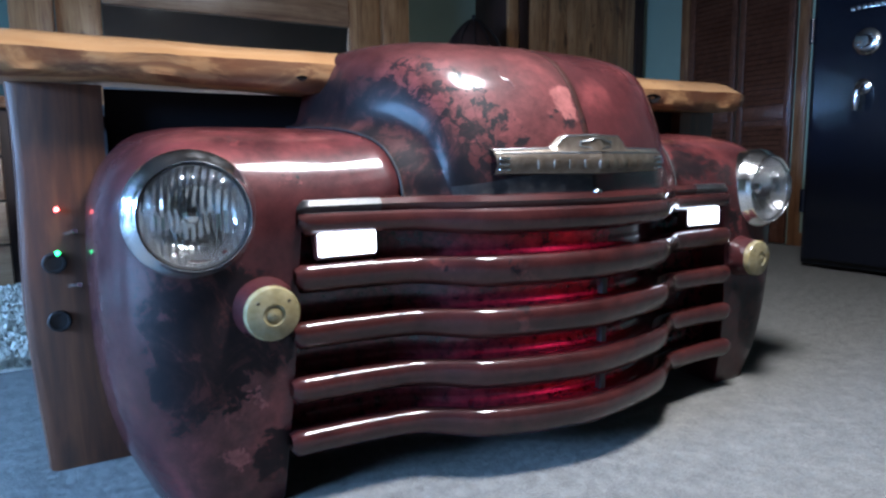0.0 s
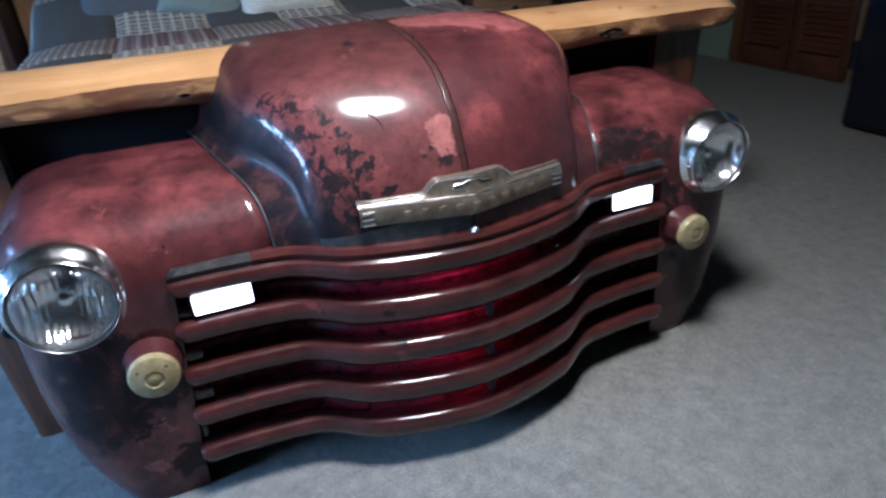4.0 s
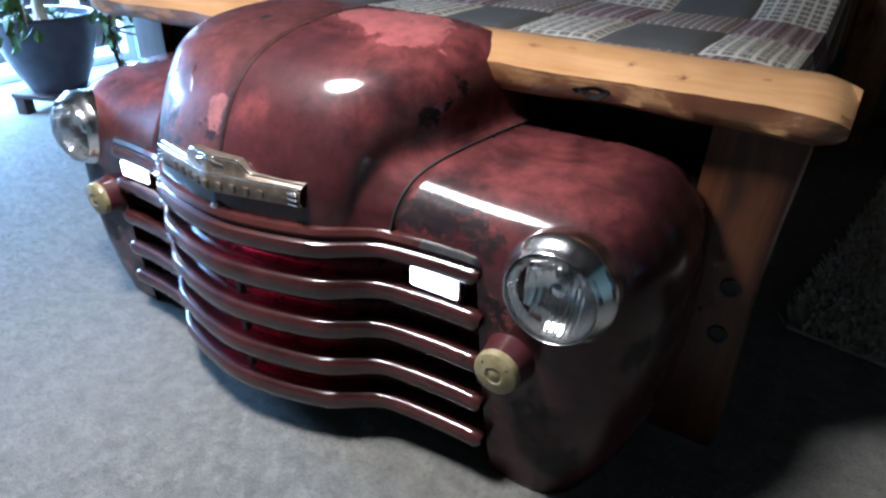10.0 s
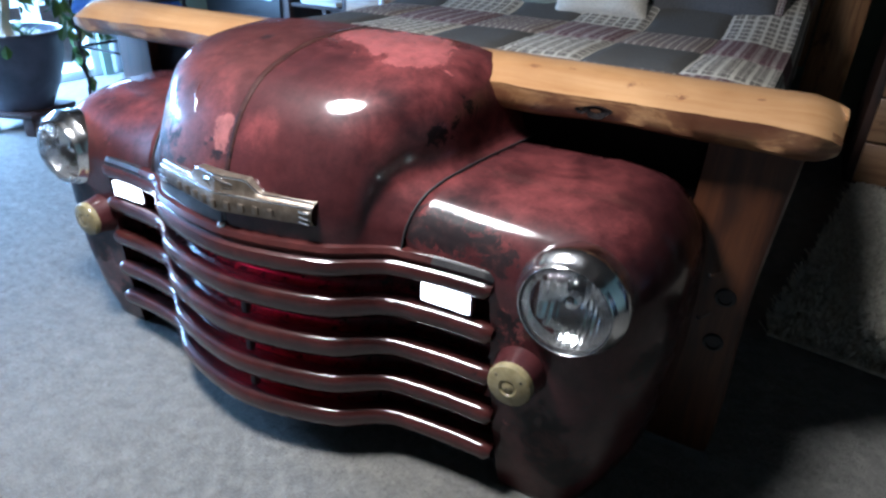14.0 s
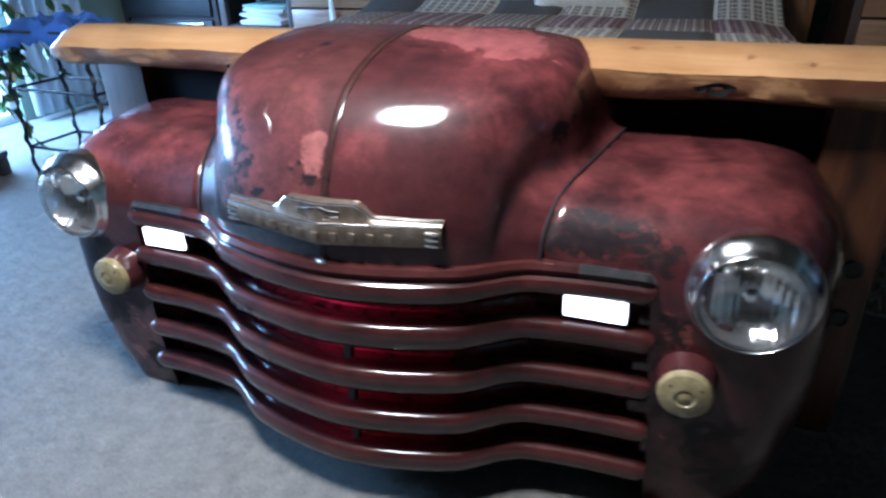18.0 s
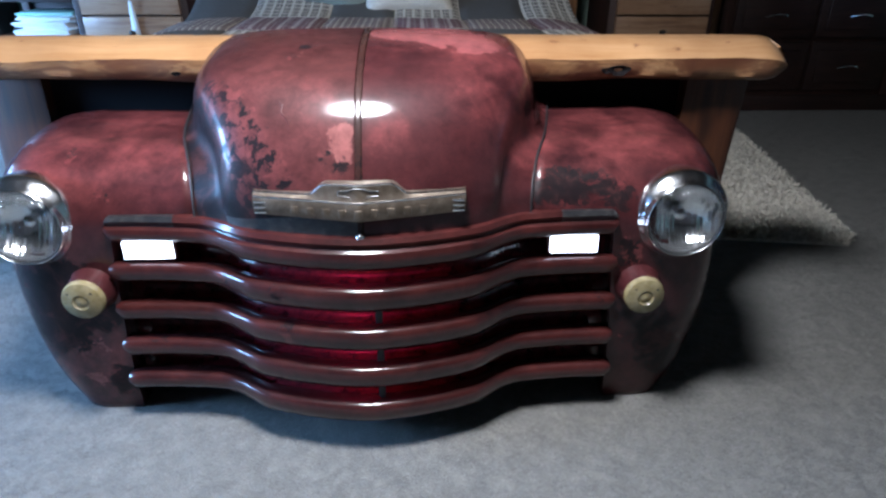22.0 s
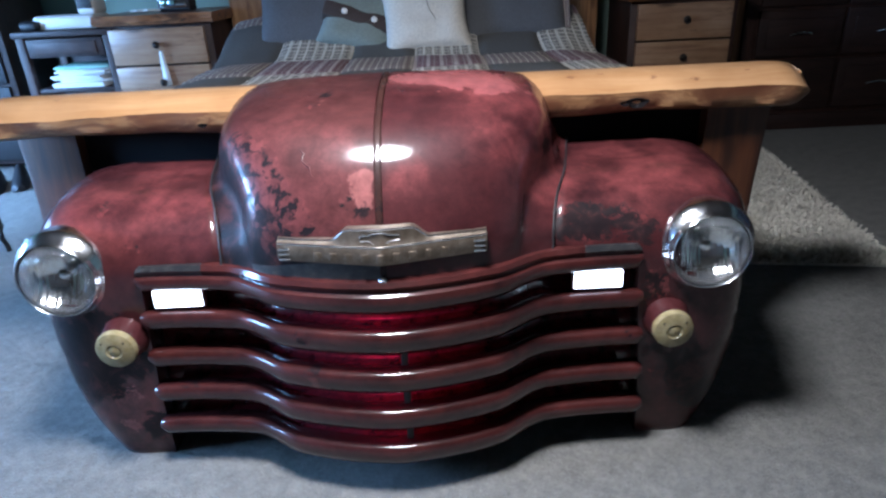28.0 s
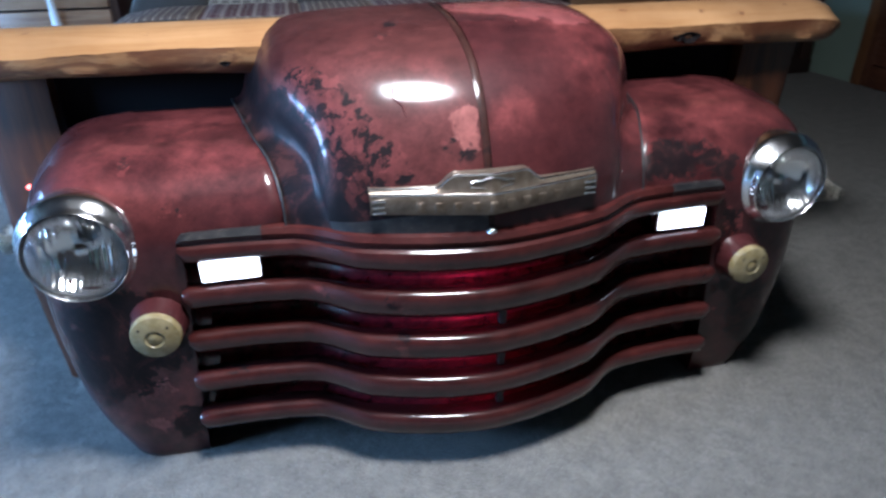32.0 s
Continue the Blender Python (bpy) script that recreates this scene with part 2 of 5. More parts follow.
M_FENDER_R = patina("fender_paint_red", MAROON, 9.4,
                    ((0.46, 0.14, 0.62, 0.10), (0.44, 0.09, 0.58, 0.07), (0.66, 0.13, 0.62, 0.06), (0.54, 0.25, 0.65, 0.08), (0.60, 0.30, 0.655, 0.07)), 0.10,
                    (),
                    ((0.55, 0.05, 0.46, 0.05), (0.54, 0.05, 0.38, 0.05), (0.57, 0.05, 0.20, 0.05)),
                    ((0.37, 0.05, 0.550, 0.058), (0.44, 0.06, 0.555, 0.050), (0.52, 0.05, 0.540, 0.055), (0.555, 0.045, 0.42, 0.035), (0.60, 0.05, 0.18, 0.06), (0.66, 0.06, 0.10, 0.05), (0.555, 0.05, 0.28, 0.035), (0.67, 0.06, 0.24, 0.07), (0.75, 0.12, 0.34, 0.07), (0.60, 0.05, 0.37, 0.04), (0.79, 0.20, 0.18, 0.08), (0.70, 0.09, 0.13, 0.06), (0.81, 0.22, 0.38, 0.08)), 0.72, 0.14, 0.002, 0.115, 0.72, 0.985, 30, 0.93, 17)
M_FENDER_L = patina("fender_paint_dark", MAROON, 13.2,
                    ((-0.62, 0.14, 0.62, 0.08), (-0.50, 0.12, 0.60, 0.08), (-0.42, 0.10, 0.59, 0.06), (-0.50, 0.25, 0.65, 0.08), (-0.60, 0.05, 0.13, 0.06), (-0.66, 0.06, 0.06, 0.06), (-0.58, 0.05, 0.22, 0.04)), 0.10,
                    ((-0.60, 0.05, 0.20, 0.018), (-0.63, 0.06, 0.10, 0.02)),
                    ((-0.66, 0.06, 0.27, 0.07), (-0.64, 0.05, 0.20, 0.05), (-0.60, 0.12, 0.61, 0.04), (-0.52, 0.05, 0.54, 0.035)),
                    ((-0.555, 0.05, 0.10, 0.05), (-0.68, 0.06, 0.28, 0.06), (-0.66, 0.12, 0.63, 0.025), (-0.67, 0.06, 0.33, 0.09), (-0.62, 0.05, 0.38, 0.04), (-0.56, 0.05, 0.33, 0.05), (-0.56, 0.05, 0.26, 0.03), (-0.70, 0.08, 0.20, 0.06), (-0.62, 0.05, 0.28, 0.06), (-0.70, 0.09, 0.42, 0.06), (-0.555, 0.05, 0.05, 0.06), (-0.72, 0.12, 0.08, 0.05)), 0.71, 0.10, 0.002, 0.14, 0.8, 0.95, 32, 0.90, 20)
M_STRIP = patina("strip_paint", ((0.012, 0.006, 0.006), (0.030, 0.012, 0.010), (0.055, 0.022, 0.017), (0.09, 0.035, 0.028), (0.20, 0.09, 0.07)), 31.0, (), 0.3, (), ((0, -0.04, 0.63, 0.10),), (), 0.68)
M_BAR = patina("bar_paint", COPPER, 21.0, (), 0.35, (), ((-0.16, -0.06, 0.39, 0.05), (-0.15, -0.06, 0.30, 0.05), (-0.28, 0.0, 0.39, 0.04), (-0.45, 0.04, 0.21, 0.04), (-0.05, -0.09, 0.21, 0.03)), ((0.50, 0.045, 0.30, 0.03), (-0.47, 0.04, 0.20, 0.03)), 0.74, 0.05, 0.002, 0.12, 1.0)
M_CHROME = mat("chrome", (0.86, 0.88, 0.90), 0.12, 1.0)
t, b, n, l = nodes(M_CHROME)
l(ramp(M_CHROME, noise_tex(M_CHROME, coords(M_CHROME), 28, 6), [(0.35, (0.13, 0.13, 0.13)), (0.75, (0.27, 0.27, 0.27))]), b.inputs["Roughness"])
M_BLACKPAINT = mat("worn_black_paint", (0.012, 0.013, 0.016), 0.42)
t, b, n, l = nodes(M_BLACKPAINT)
l(ramp(M_BLACKPAINT, noise_tex(M_BLACKPAINT, coords(M_BLACKPAINT, (1, 1, 1.6)), 55, 8, 0.7), [(0.40, (0.007, 0.008, 0.010)), (0.60, (0.024, 0.023, 0.024)), (0.74, (0.085, 0.070, 0.064))]), b.inputs["Base Color"])
b.inputs["Coat Weight"].default_value, b.inputs["Coat Roughness"].default_value = 0.6, 0.15
M_CAVITY = mat("dark_red_grille_web", (0.13, 0.015, 0.024), 0.26)
t, b, n, l = nodes(M_CAVITY)
l(ramp(M_CAVITY, noise_tex(M_CAVITY, coords(M_CAVITY), 38, 8, 0.7), [(0.36, (0.030, 0.005, 0.008)), (0.52, (0.12, 0.014, 0.022)), (0.70, (0.19, 0.022, 0.032))]), b.inputs["Base Color"])
b.inputs["Coat Weight"].default_value, b.inputs["Coat Roughness"].default_value = 0.8, 0.14
M_NICKEL = mat("worn_nickel", (0.34, 0.30, 0.28), 0.36, 0.75)
t, b, n, l = nodes(M_NICKEL)
l(ramp(M_NICKEL, noise_tex(M_NICKEL, coords(M_NICKEL), 46, 9, 0.72), [(0.30, (0.115, 0.088, 0.062)), (0.55, (0.205, 0.166, 0.128)), (0.76, (0.32, 0.275, 0.225))]), b.inputs["Base Color"])
l(ramp(M_NICKEL, noise_tex(M_NICKEL, coords(M_NICKEL), 60, 6), [(0.3, (0.27, 0.27, 0.27)), (0.7, (0.44, 0.44, 0.44))]), b.inputs["Roughness"])
bump(M_NICKEL, noise_tex(M_NICKEL, coords(M_NICKEL), 150, 4), 0.12, 0.001)
M_BLACK = mat("black_rubber", (0.012, 0.012, 0.014), 0.55)
M_DARK = mat("matte_near_black", (0.006, 0.0045, 0.005), 0.85)
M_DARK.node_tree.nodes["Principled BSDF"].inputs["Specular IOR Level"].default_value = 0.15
M_LED = glow("white_led_lens", (0.92, 0.96, 1.0), 9.0)
M_REDLED = glow("red_led_strip", (1.0, 0.02, 0.10), 1.9)
t, b, n, l = nodes(M_REDLED)
rx = n("ShaderNodeSeparateXYZ")
l(coords(M_REDLED), rx.inputs[0])
rd = math_node(M_REDLED, "ABSOLUTE", math_node(M_REDLED, "DIVIDE", math_node(M_REDLED, "SUBTRACT", rx.outputs[0], -0.03), 0.24))
rr_ = ramp(M_REDLED, rd, [(0.0, (1.0, 1.0, 1.0)), (0.12, (0.70, 0.70, 0.70)), (0.30, (0.22, 0.22, 0.22)), (0.7, (0.09, 0.09, 0.09)), (1.0, (0.04, 0.04, 0.04))])
rm_ = n("ShaderNodeMath")
rm_.operation = "MULTIPLY"
rm_.inputs[1].default_value = 10.5
l(rr_, rm_.inputs[0])
l(rm_.outputs[0], b.inputs["Emission Strength"])
M_REDDOT = glow("red_pilot_lamp", (1.0, 0.12, 0.10), 12.0)
M_GREENDOT = glow("green_pilot_lamp", (0.1, 1.0, 0.25), 8.0)
M_REFLECTOR = mat("silvered_reflector", (0.84, 0.85, 0.86), 0.13, 0.95)
t, b, n, l = nodes(M_REFLECTOR)
wv = n("ShaderNodeTexWave")
wv.inputs["Scale"].default_value, wv.inputs["Distortion"].default_value = 26, 1.5
l(coords(M_REFLECTOR), wv.inputs["Vector"])
bump(M_REFLECTOR, math_node(M_REFLECTOR, "ADD", math_node(M_REFLECTOR, "MULTIPLY", wv.outputs[0], 0.25), noise_tex(M_REFLECTOR, coords(M_REFLECTOR), 16, 3)), 0.16, 0.02)
M_GLASS = bpy.data.materials.new("fluted_lens_glass")
M_GLASS.use_nodes = True
gt = M_GLASS.node_tree
gt.nodes.clear()
go, gm, gf = gt.nodes.new("ShaderNodeOutputMaterial"), gt.nodes.new("ShaderNodeMixShader"), gt.nodes.new("ShaderNodeFresnel")
ga, gg, gw = gt.nodes.new("ShaderNodeBsdfTransparent"), gt.nodes.new("ShaderNodeBsdfGlossy"), gt.nodes.new("ShaderNodeTexWave")
gc, gb = gt.nodes.new("ShaderNodeTexCoord"), gt.nodes.new("ShaderNodeBump")
gf.inputs[0].default_value = 1.55
gg.inputs["Roughness"].default_value = 0.05
ga.inputs[0].default_value = (0.93, 0.95, 0.95, 1)
gw.inputs["Scale"].default_value, gw.inputs["Distortion"].default_value = 22, 3.0
gb.inputs["Strength"].default_value, gb.inputs["Distance"].default_value = 0.35, 0.006
for a, c in ((gc.outputs["Object"], gw.inputs["Vector"]), (gw.outputs[0], gb.inputs["Height"]), (gb.outputs[0], gg.inputs["Normal"]), (gf.outputs[0], gm.inputs[0]),
             (ga.outputs[0], gm.inputs[1]), (gg.outputs[0], gm.inputs[2]), (gm.outputs[0], go.inputs[0])):
    gt.links.new(a, c)
M_AMBER = mat("yellowed_lamp_lens", (0.62, 0.50, 0.22), 0.16)
t, b, n, l = nodes(M_AMBER)
l(ramp(M_AMBER, noise_tex(M_AMBER, coords(M_AMBER), 40, 6), [(0.3, (0.165, 0.132, 0.060)), (0.7, (0.31, 0.268, 0.155))]), b.inputs["Base Color"])
b.inputs["Subsurface Weight"].default_value = 0.2
b.inputs["Subsurface Radius"].default_value = (0.02, 0.015, 0.006)


def wood(name, light, mid, darkc, grain=(1.2, 22, 22), rough=0.4, knots=True, coat=0.3):
    light, mid, darkc = (tuple(0.80 * c for c in q) for q in (light, mid, darkc))
    m = mat(name, mid, rough)
    t, b, n, l = nodes(m)
    v = coords(m, grain)
    g = noise_tex(m, v, 1.6, 9, 0.62, 0.9)
    col = ramp(m, g, [(0.30, darkc), (0.5, mid), (0.70, light)])
    if knots:
        kv = coords(m, tuple(3.2 if s < 5 else 9.0 for s in grain))
        k = n("ShaderNodeTexVoronoi")
        k.inputs["Scale"].default_value = 1.0
        l(kv, k.inputs["Vector"])
        kf = ramp(m, k.outputs["Distance"], [(0.10, W), (0.22, G)])
        col = mix(m, math_node(m, "MULTIPLY", kf, 0.75), col, tuple(c * 0.25 for c in darkc))
    st = ramp(m, noise_tex(m, coords(m), 3.5, 5), [(0.35, (0.62, 0.55, 0.5)), (0.65, W)])
    col = mix(m, 0.75, col, st, "MULTIPLY")
    l(col, b.inputs["Base Color"])
    b.inputs["Coat Weight"].default_value, b.inputs["Coat Roughness"].default_value = coat, 0.25
    bump(m, g, 0.15, 0.003)
    return m


def scorch(m, scale, low, color=(0.085, 0.030, 0.012), amount=0.9):
    """Dark streaks and knotty burns over a wood."""
    t, b, n, l = nodes(m)
    burn = ramp(m, noise_tex(m, coords(m, scale), 1.0, 9, 0.68, 0.8), [(low, G), (low + 0.07, (0.75, 0.75, 0.75)), (low + 0.2, W)])
    src = b.inputs["Base Color"].links[0].from_socket
    l(mix(m, math_node(m, "MULTIPLY", burn, amount), src, color), b.inputs["Base Color"])


M_PLANK = wood("varnished_pine_plank", (0.62, 0.375, 0.185), (0.56, 0.32, 0.145), (0.46, 0.24, 0.095), (1.8, 20, 20), rough=0.30, knots=False, coat=0.9)
# Pine posts toned well below the plank, with their shade in the colour.
M_POST = wood("shaded_pine_post", (0.140, 0.050, 0.017), (0.095, 0.030, 0.0098), (0.046, 0.0135, 0.0043), (26, 26, 2.0), rough=0.5, coat=0.1)
M_EDGE = wood("rough_bark_edge", (0.56, 0.345, 0.17), (0.465, 0.26, 0.115), (0.30, 0.14, 0.055), (4, 26, 26), rough=0.45)
M_PINE_V = wood("knotty_pine_upright", (0.66, 0.40, 0.20), (0.48, 0.26, 0.115), (0.19, 0.08, 0.035), (18, 18, 1.4))
M_PINE_H = wood("knotty_pine_drawer", (0.50, 0.32, 0.19), (0.40, 0.235, 0.13), (0.20, 0.095, 0.05), (1.6, 18, 18))
M_DARKWOOD = wood("dark_stained_wood", (0.050, 0.022, 0.017), (0.030, 0.013, 0.010), (0.014, 0.006, 0.005), (2, 16, 16), rough=0.6, knots=False, coat=0.04)
M_DARKWOOD_V = wood("dark_stained_upright", (0.07, 0.03, 0.02), (0.045, 0.019, 0.013), (0.02, 0.008, 0.006), (16, 16, 2), rough=0.6, coat=0.04)
M_LOUVER = wood("louvre_wood", (0.20, 0.085, 0.05), (0.14, 0.055, 0.03), (0.07, 0.025, 0.015), (2, 16, 16), knots=False)

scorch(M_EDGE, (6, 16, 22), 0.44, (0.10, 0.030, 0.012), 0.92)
scorch(M_PLANK, (5, 26, 26), 0.66, (0.20, 0.075, 0.035), 0.6)
t, b, n, l = nodes(M_PLANK)
kv = coords(M_PLANK, (0.6, 1, 1))
spots = near(M_PLANK, kv, [(0.6 * x, y, z, r) for x, y, z, r in ((0.43, 0.37, 0.79, 0.010), (0.62, 0.36, 0.785, 0.012), (0.71, 0.35, 0.778, 0.015), (0.50, 0.38, 0.795, 0.008), (-0.56, 0.36, 0.785, 0.012), (-0.77, 0.37, 0.79, 0.010), (0.84, 0.37, 0.79, 0.008))])
src = b.inputs["Base Color"].links[0].from_socket
l(mix(M_PLANK, math_node(M_PLANK, "MULTIPLY", torn(M_PLANK, coords(M_PLANK), spots, 45, 0.90, 0.2), 0.85), src, (0.11, 0.028, 0.014)), b.inputs["Base Color"])
scorch(M_PINE_H, (7, 9, 13), 0.62, (0.055, 0.022, 0.018))
scorch(M_PINE_V, (9, 9, 3.2), 0.60, (0.045, 0.018, 0.011))
M_SLAB = wood("scorched_slab", (0.44, 0.21, 0.09), (0.30, 0.13, 0.055), (0.12, 0.045, 0.02), (3, 20, 20))
scorch(M_SLAB, (6, 20, 30), 0.52, (0.03, 0.013, 0.009))

M_CARPET = mat("grey_beige_carpet", (0.30, 0.29, 0.27), 0.95)
t, b, n, l = nodes(M_CARPET)
cv = coords(M_CARPET)
c1 = ramp(M_CARPET, noise_tex(M_CARPET, cv, 260, 3, 0.7), [(0.25, (0.104, 0.101, 0.090)), (0.75, (0.262, 0.253, 0.224))])
c2 = ramp(M_CARPET, noise_tex(M_CARPET, cv, 20, 11, 0.80), [(0.36, (0.50, 0.50, 0.50)), (0.62, W)])
l(mix(M_CARPET, 1.0, c1, c2, "MULTIPLY"), b.inputs["Base Color"])
b.inputs["Sheen Weight"].default_value = 0.2
bump(M_CARPET, math_node(M_CARPET, "ADD", noise_tex(M_CARPET, cv, 320, 2), math_node(M_CARPET, "MULTIPLY", noise_tex(M_CARPET, cv, 42, 7, 0.7), 1.0)), 0.9, 0.018)


def plaster(name, color):
    m = mat(name, color, 0.75)
    t, b, n, l = nodes(m)
    v = coords(m)
    l(ramp(m, noise_tex(m, v, 1.5, 6), [(0.3, tuple(c * 0.86 for c in color)), (0.7, color)]), b.inputs["Base Color"])
    bump(m, noise_tex(m, v, 90, 5), 0.15, 0.004)
    return m


M_WALL = plaster("sea_green_wall_paint", (0.25, 0.335, 0.275))
# The ceiling is out of view; its dark brown cuts bounced light.
M_CEIL = plaster("bounce_cutting_brown", (0.085, 0.062, 0.045))
# South wall, never in view, darkened so that it throws back little light.
M_WALLDARK = plaster("unseen_dark_wall", (0.07, 0.045, 0.03))
M_TRIM = wood("wood_trim", (0.34, 0.18, 0.08), (0.26, 0.12, 0.05), (0.13, 0.05, 0.02), (16, 16, 1.5), knots=False)
M_WHITE = plaster("white_frame_paint", (0.75, 0.76, 0.76))
M_RUG = mat("shaggy_cream_wool", (0.52, 0.49, 0.41), 0.95)
t, b, n, l = nodes(M_RUG)
l(ramp(M_RUG, noise_tex(M_RUG, coords(M_RUG), 60, 4), [(0.3, (0.44, 0.415, 0.355)), (0.7, (0.76, 0.73, 0.64))]), b.inputs["Base Color"])
M_SAFE = mat("black_safe_paint", (0.006, 0.008, 0.016), 0.22)
bump(M_SAFE, noise_tex(M_SAFE, coords(M_SAFE), 120, 3), 0.06, 0.003)
M_POT = mat("glazed_grey_pot", (0.050, 0.055, 0.075), 0.35)
t, b, n, l = nodes(M_POT)
l(ramp(M_POT, noise_tex(M_POT, coords(M_POT), 9, 7), [(0.3, (0.018, 0.021, 0.036)), (0.7, (0.048, 0.053, 0.078))]), b.inputs["Base Color"])
bump(M_POT, noise_tex(M_POT, coords(M_POT), 25, 4), 0.3, 0.006)
M_SOIL = mat("pale_pebbles", (0.45, 0.43, 0.38), 0.8)
M_LEAF = mat("ficus_leaf", (0.035, 0.085, 0.02), 0.35)
t, b, n, l = nodes(M_LEAF)
oi = n("ShaderNodeNewGeometry")
l(ramp(M_LEAF, oi.outputs["Random Per Island"], [(0.0, (0.02, 0.055, 0.014)), (1.0, (0.06, 0.13, 0.03))]), b.inputs["Base Color"])
M_BARK = mat("pale_bark", (0.34, 0.27, 0.19), 0.8)
bump(M_BARK, noise_tex(M_BARK, coords(M_BARK, (20, 20, 4)), 3, 6), 0.5, 0.01)
M_PAPER = mat("white_paper", (0.72, 0.74, 0.74), 0.7)
M_MINT = mat("mint_paper", (0.35, 0.62, 0.55), 0.7)
M_PLASTIC = mat("white_plastic", (0.70, 0.70, 0.67), 0.35)
M_DENIM = mat("blue_cloth", (0.05, 0.13, 0.38), 0.9)
bump(M_DENIM, noise_tex(M_DENIM, coords(M_DENIM), 18, 5), 0.6, 0.02)
M_BRASS = mat("dark_knob_metal", (0.03, 0.025, 0.022), 0.35, 0.6)
M_MIRROR = mat("mirror_glass", (0.75, 0.80, 0.80), 0.02, 1.0)
M_BLACKMETAL = mat("black_iron", (0.015, 0.015, 0.016), 0.45, 0.4)


# ---- mesh helpers ----
def link_mesh(name, bm, material, smooth=True, angle=40):
    me = bpy.data.meshes.new(name)
    bmesh.ops.recalc_face_normals(bm, faces=bm.faces)
    if smooth:
        for f in bm.faces:
            f.smooth = True
        for e in bm.edges:
            if len(e.link_faces) == 2 and e.calc_face_angle(0) > radians(angle):
                e.smooth = False
    bm.to_mesh(me)
    bm.free()
    for x in material if isinstance(material, (list, tuple)) else [material]:
        me.materials.append(x)
    return new(name, me)


def part(name, bm, material, parent, label="", smooth=True, angle=40):
    ob = link_mesh(name, bm, material, smooth, angle)
    ob.parent = parent
    if label:
        tagged(ob, label)
    return ob


def thing(name, m, label, category, group="", kind=""):
    ob = new(name)
    ob.empty_display_size = 0.05
    ob.matrix_world = m
    return tagged(ob, label, category, group, kind)


def box(x0, x1, y0, y1, z0, z1, bevel=0.004, seg=2, bm=None):
    bm = bm or bmesh.new()
    r = bmesh.ops.create_cube(bm, size=1)
    vs = r["verts"]
    for v in vs:
        v.co = Vector(((x0 + x1) / 2 + v.co.x * (x1 - x0), (y0 + y1) / 2 + v.co.y * (y1 - y0), (z0 + z1) / 2 + v.co.z * (z1 - z0)))
    if bevel:
        es = list({e for v in vs for e in v.link_edges})
        bmesh.ops.bevel(bm, geom=es, offset=min(bevel, 0.45 * min(x1 - x0, y1 - y0, z1 - z0)), segments=seg, affect="EDGES", profile=0.5)
    return bm


def grid(rows, bm=None, closed=False, cap=False):
    """Skin a list of rows of points."""
    bm = bm or bmesh.new()
    vs = [[bm.verts.new(p) for p in r] for r in rows]
    k = len(rows[0])
    for a, c in zip(vs, vs[1:]):
        for i in range(k if closed else k - 1):
            j = (i + 1) % k
            bm.faces.new((a[i], a[j], c[j], c[i]))
    if cap:
        bm.faces.new(vs[0])
        bm.faces.new(vs[-1])
    return bm


def lathe(profile, m=Matrix.Identity(4), n=40, bm=None, cap=False):
    """Turn (radius, height) points about the local z axis."""
    rows = [[m @ Vector((r * math.cos(2 * math.pi * i / n), r * math.sin(2 * math.pi * i / n), h)) for i in range(n)] for r, h in profile]
    return grid(rows, bm, True, cap)


def tube(path, radius, n=10, bm=None):
    """Sweep a circle along points; radius is a number or one a point."""
    rows, up = [], Vector((0.13, 0.2, 1)).normalized()
    pts = [Vector(p) for p in path]
    for i, p in enumerate(pts):
        d = (pts[min(i + 1, len(pts) - 1)] - pts[max(i - 1, 0)]).normalized()
        a = d.cross(up).normalized()
        c = d.cross(a)
        r = radius[i] if isinstance(radius, (list, tuple)) else radius
        rows.append([p + a * r * math.cos(2 * math.pi * k / n) + c * r * math.sin(2 * math.pi * k / n) for k in range(n)])
    return grid(rows, bm, True, True)


def interp(table, s):
    """Smooth (Catmull-Rom) reading of a table of (s, value...) rows."""
    k = max(0, min(len(table) - 2, sum(1 for r in table[1:-1] if r[0] <= s)))
    a, c = table[k], table[k + 1]
    pa, nc = table[max(k - 1, 0)], table[min(k + 2, len(table) - 1)]
    h = c[0] - a[0]
    u = (s - a[0]) / h
    out = []
    for j in range(1, len(a)):
        m0 = (c[j] - pa[j]) / (c[0] - pa[0]) * h
        m1 = (nc[j] - a[j]) / (nc[0] - a[0]) * h
        out.append((2 * u**3 - 3 * u**2 + 1) * a[j] + (u**3 - 2 * u**2 + u) * m0 + (3 * u**2 - 2 * u**3) * c[j] + (u**3 - u**2) * m1)
    return out[0] if len(out) == 1 else out


def sstep(a, c, x):
    u = max(0.0, min(1.0, (x - a) / (c - a)))
    return u * u * (3 - 2 * u)


FWD = pose(0, 0, 0, 90, 0, 0)        # local z towards -y, out of the front

# ---- setting ----
XL, XR, YB, YF, ZC = -3.25, 3.25, 3.30, -3.2, 2.45
fl = link_mesh("floor", box(XL - 0.2, XR + 0.2, YF - 0.2, YB + 0.2, -0.10, 0.0, 0), M_CARPET, False)
tagged(fl, "grey beige cut-pile carpet over the whole room", "floor", kind="structure")
ce = link_mesh("ceiling", box(XL - 0.2, XR + 0.2, YF - 0.2, YB + 0.2, ZC, ZC + 0.1, 0), M_CEIL, False)
tagged(ce, "unseen ceiling, kept dark brown to cut bounced light", "ceiling", kind="structure")
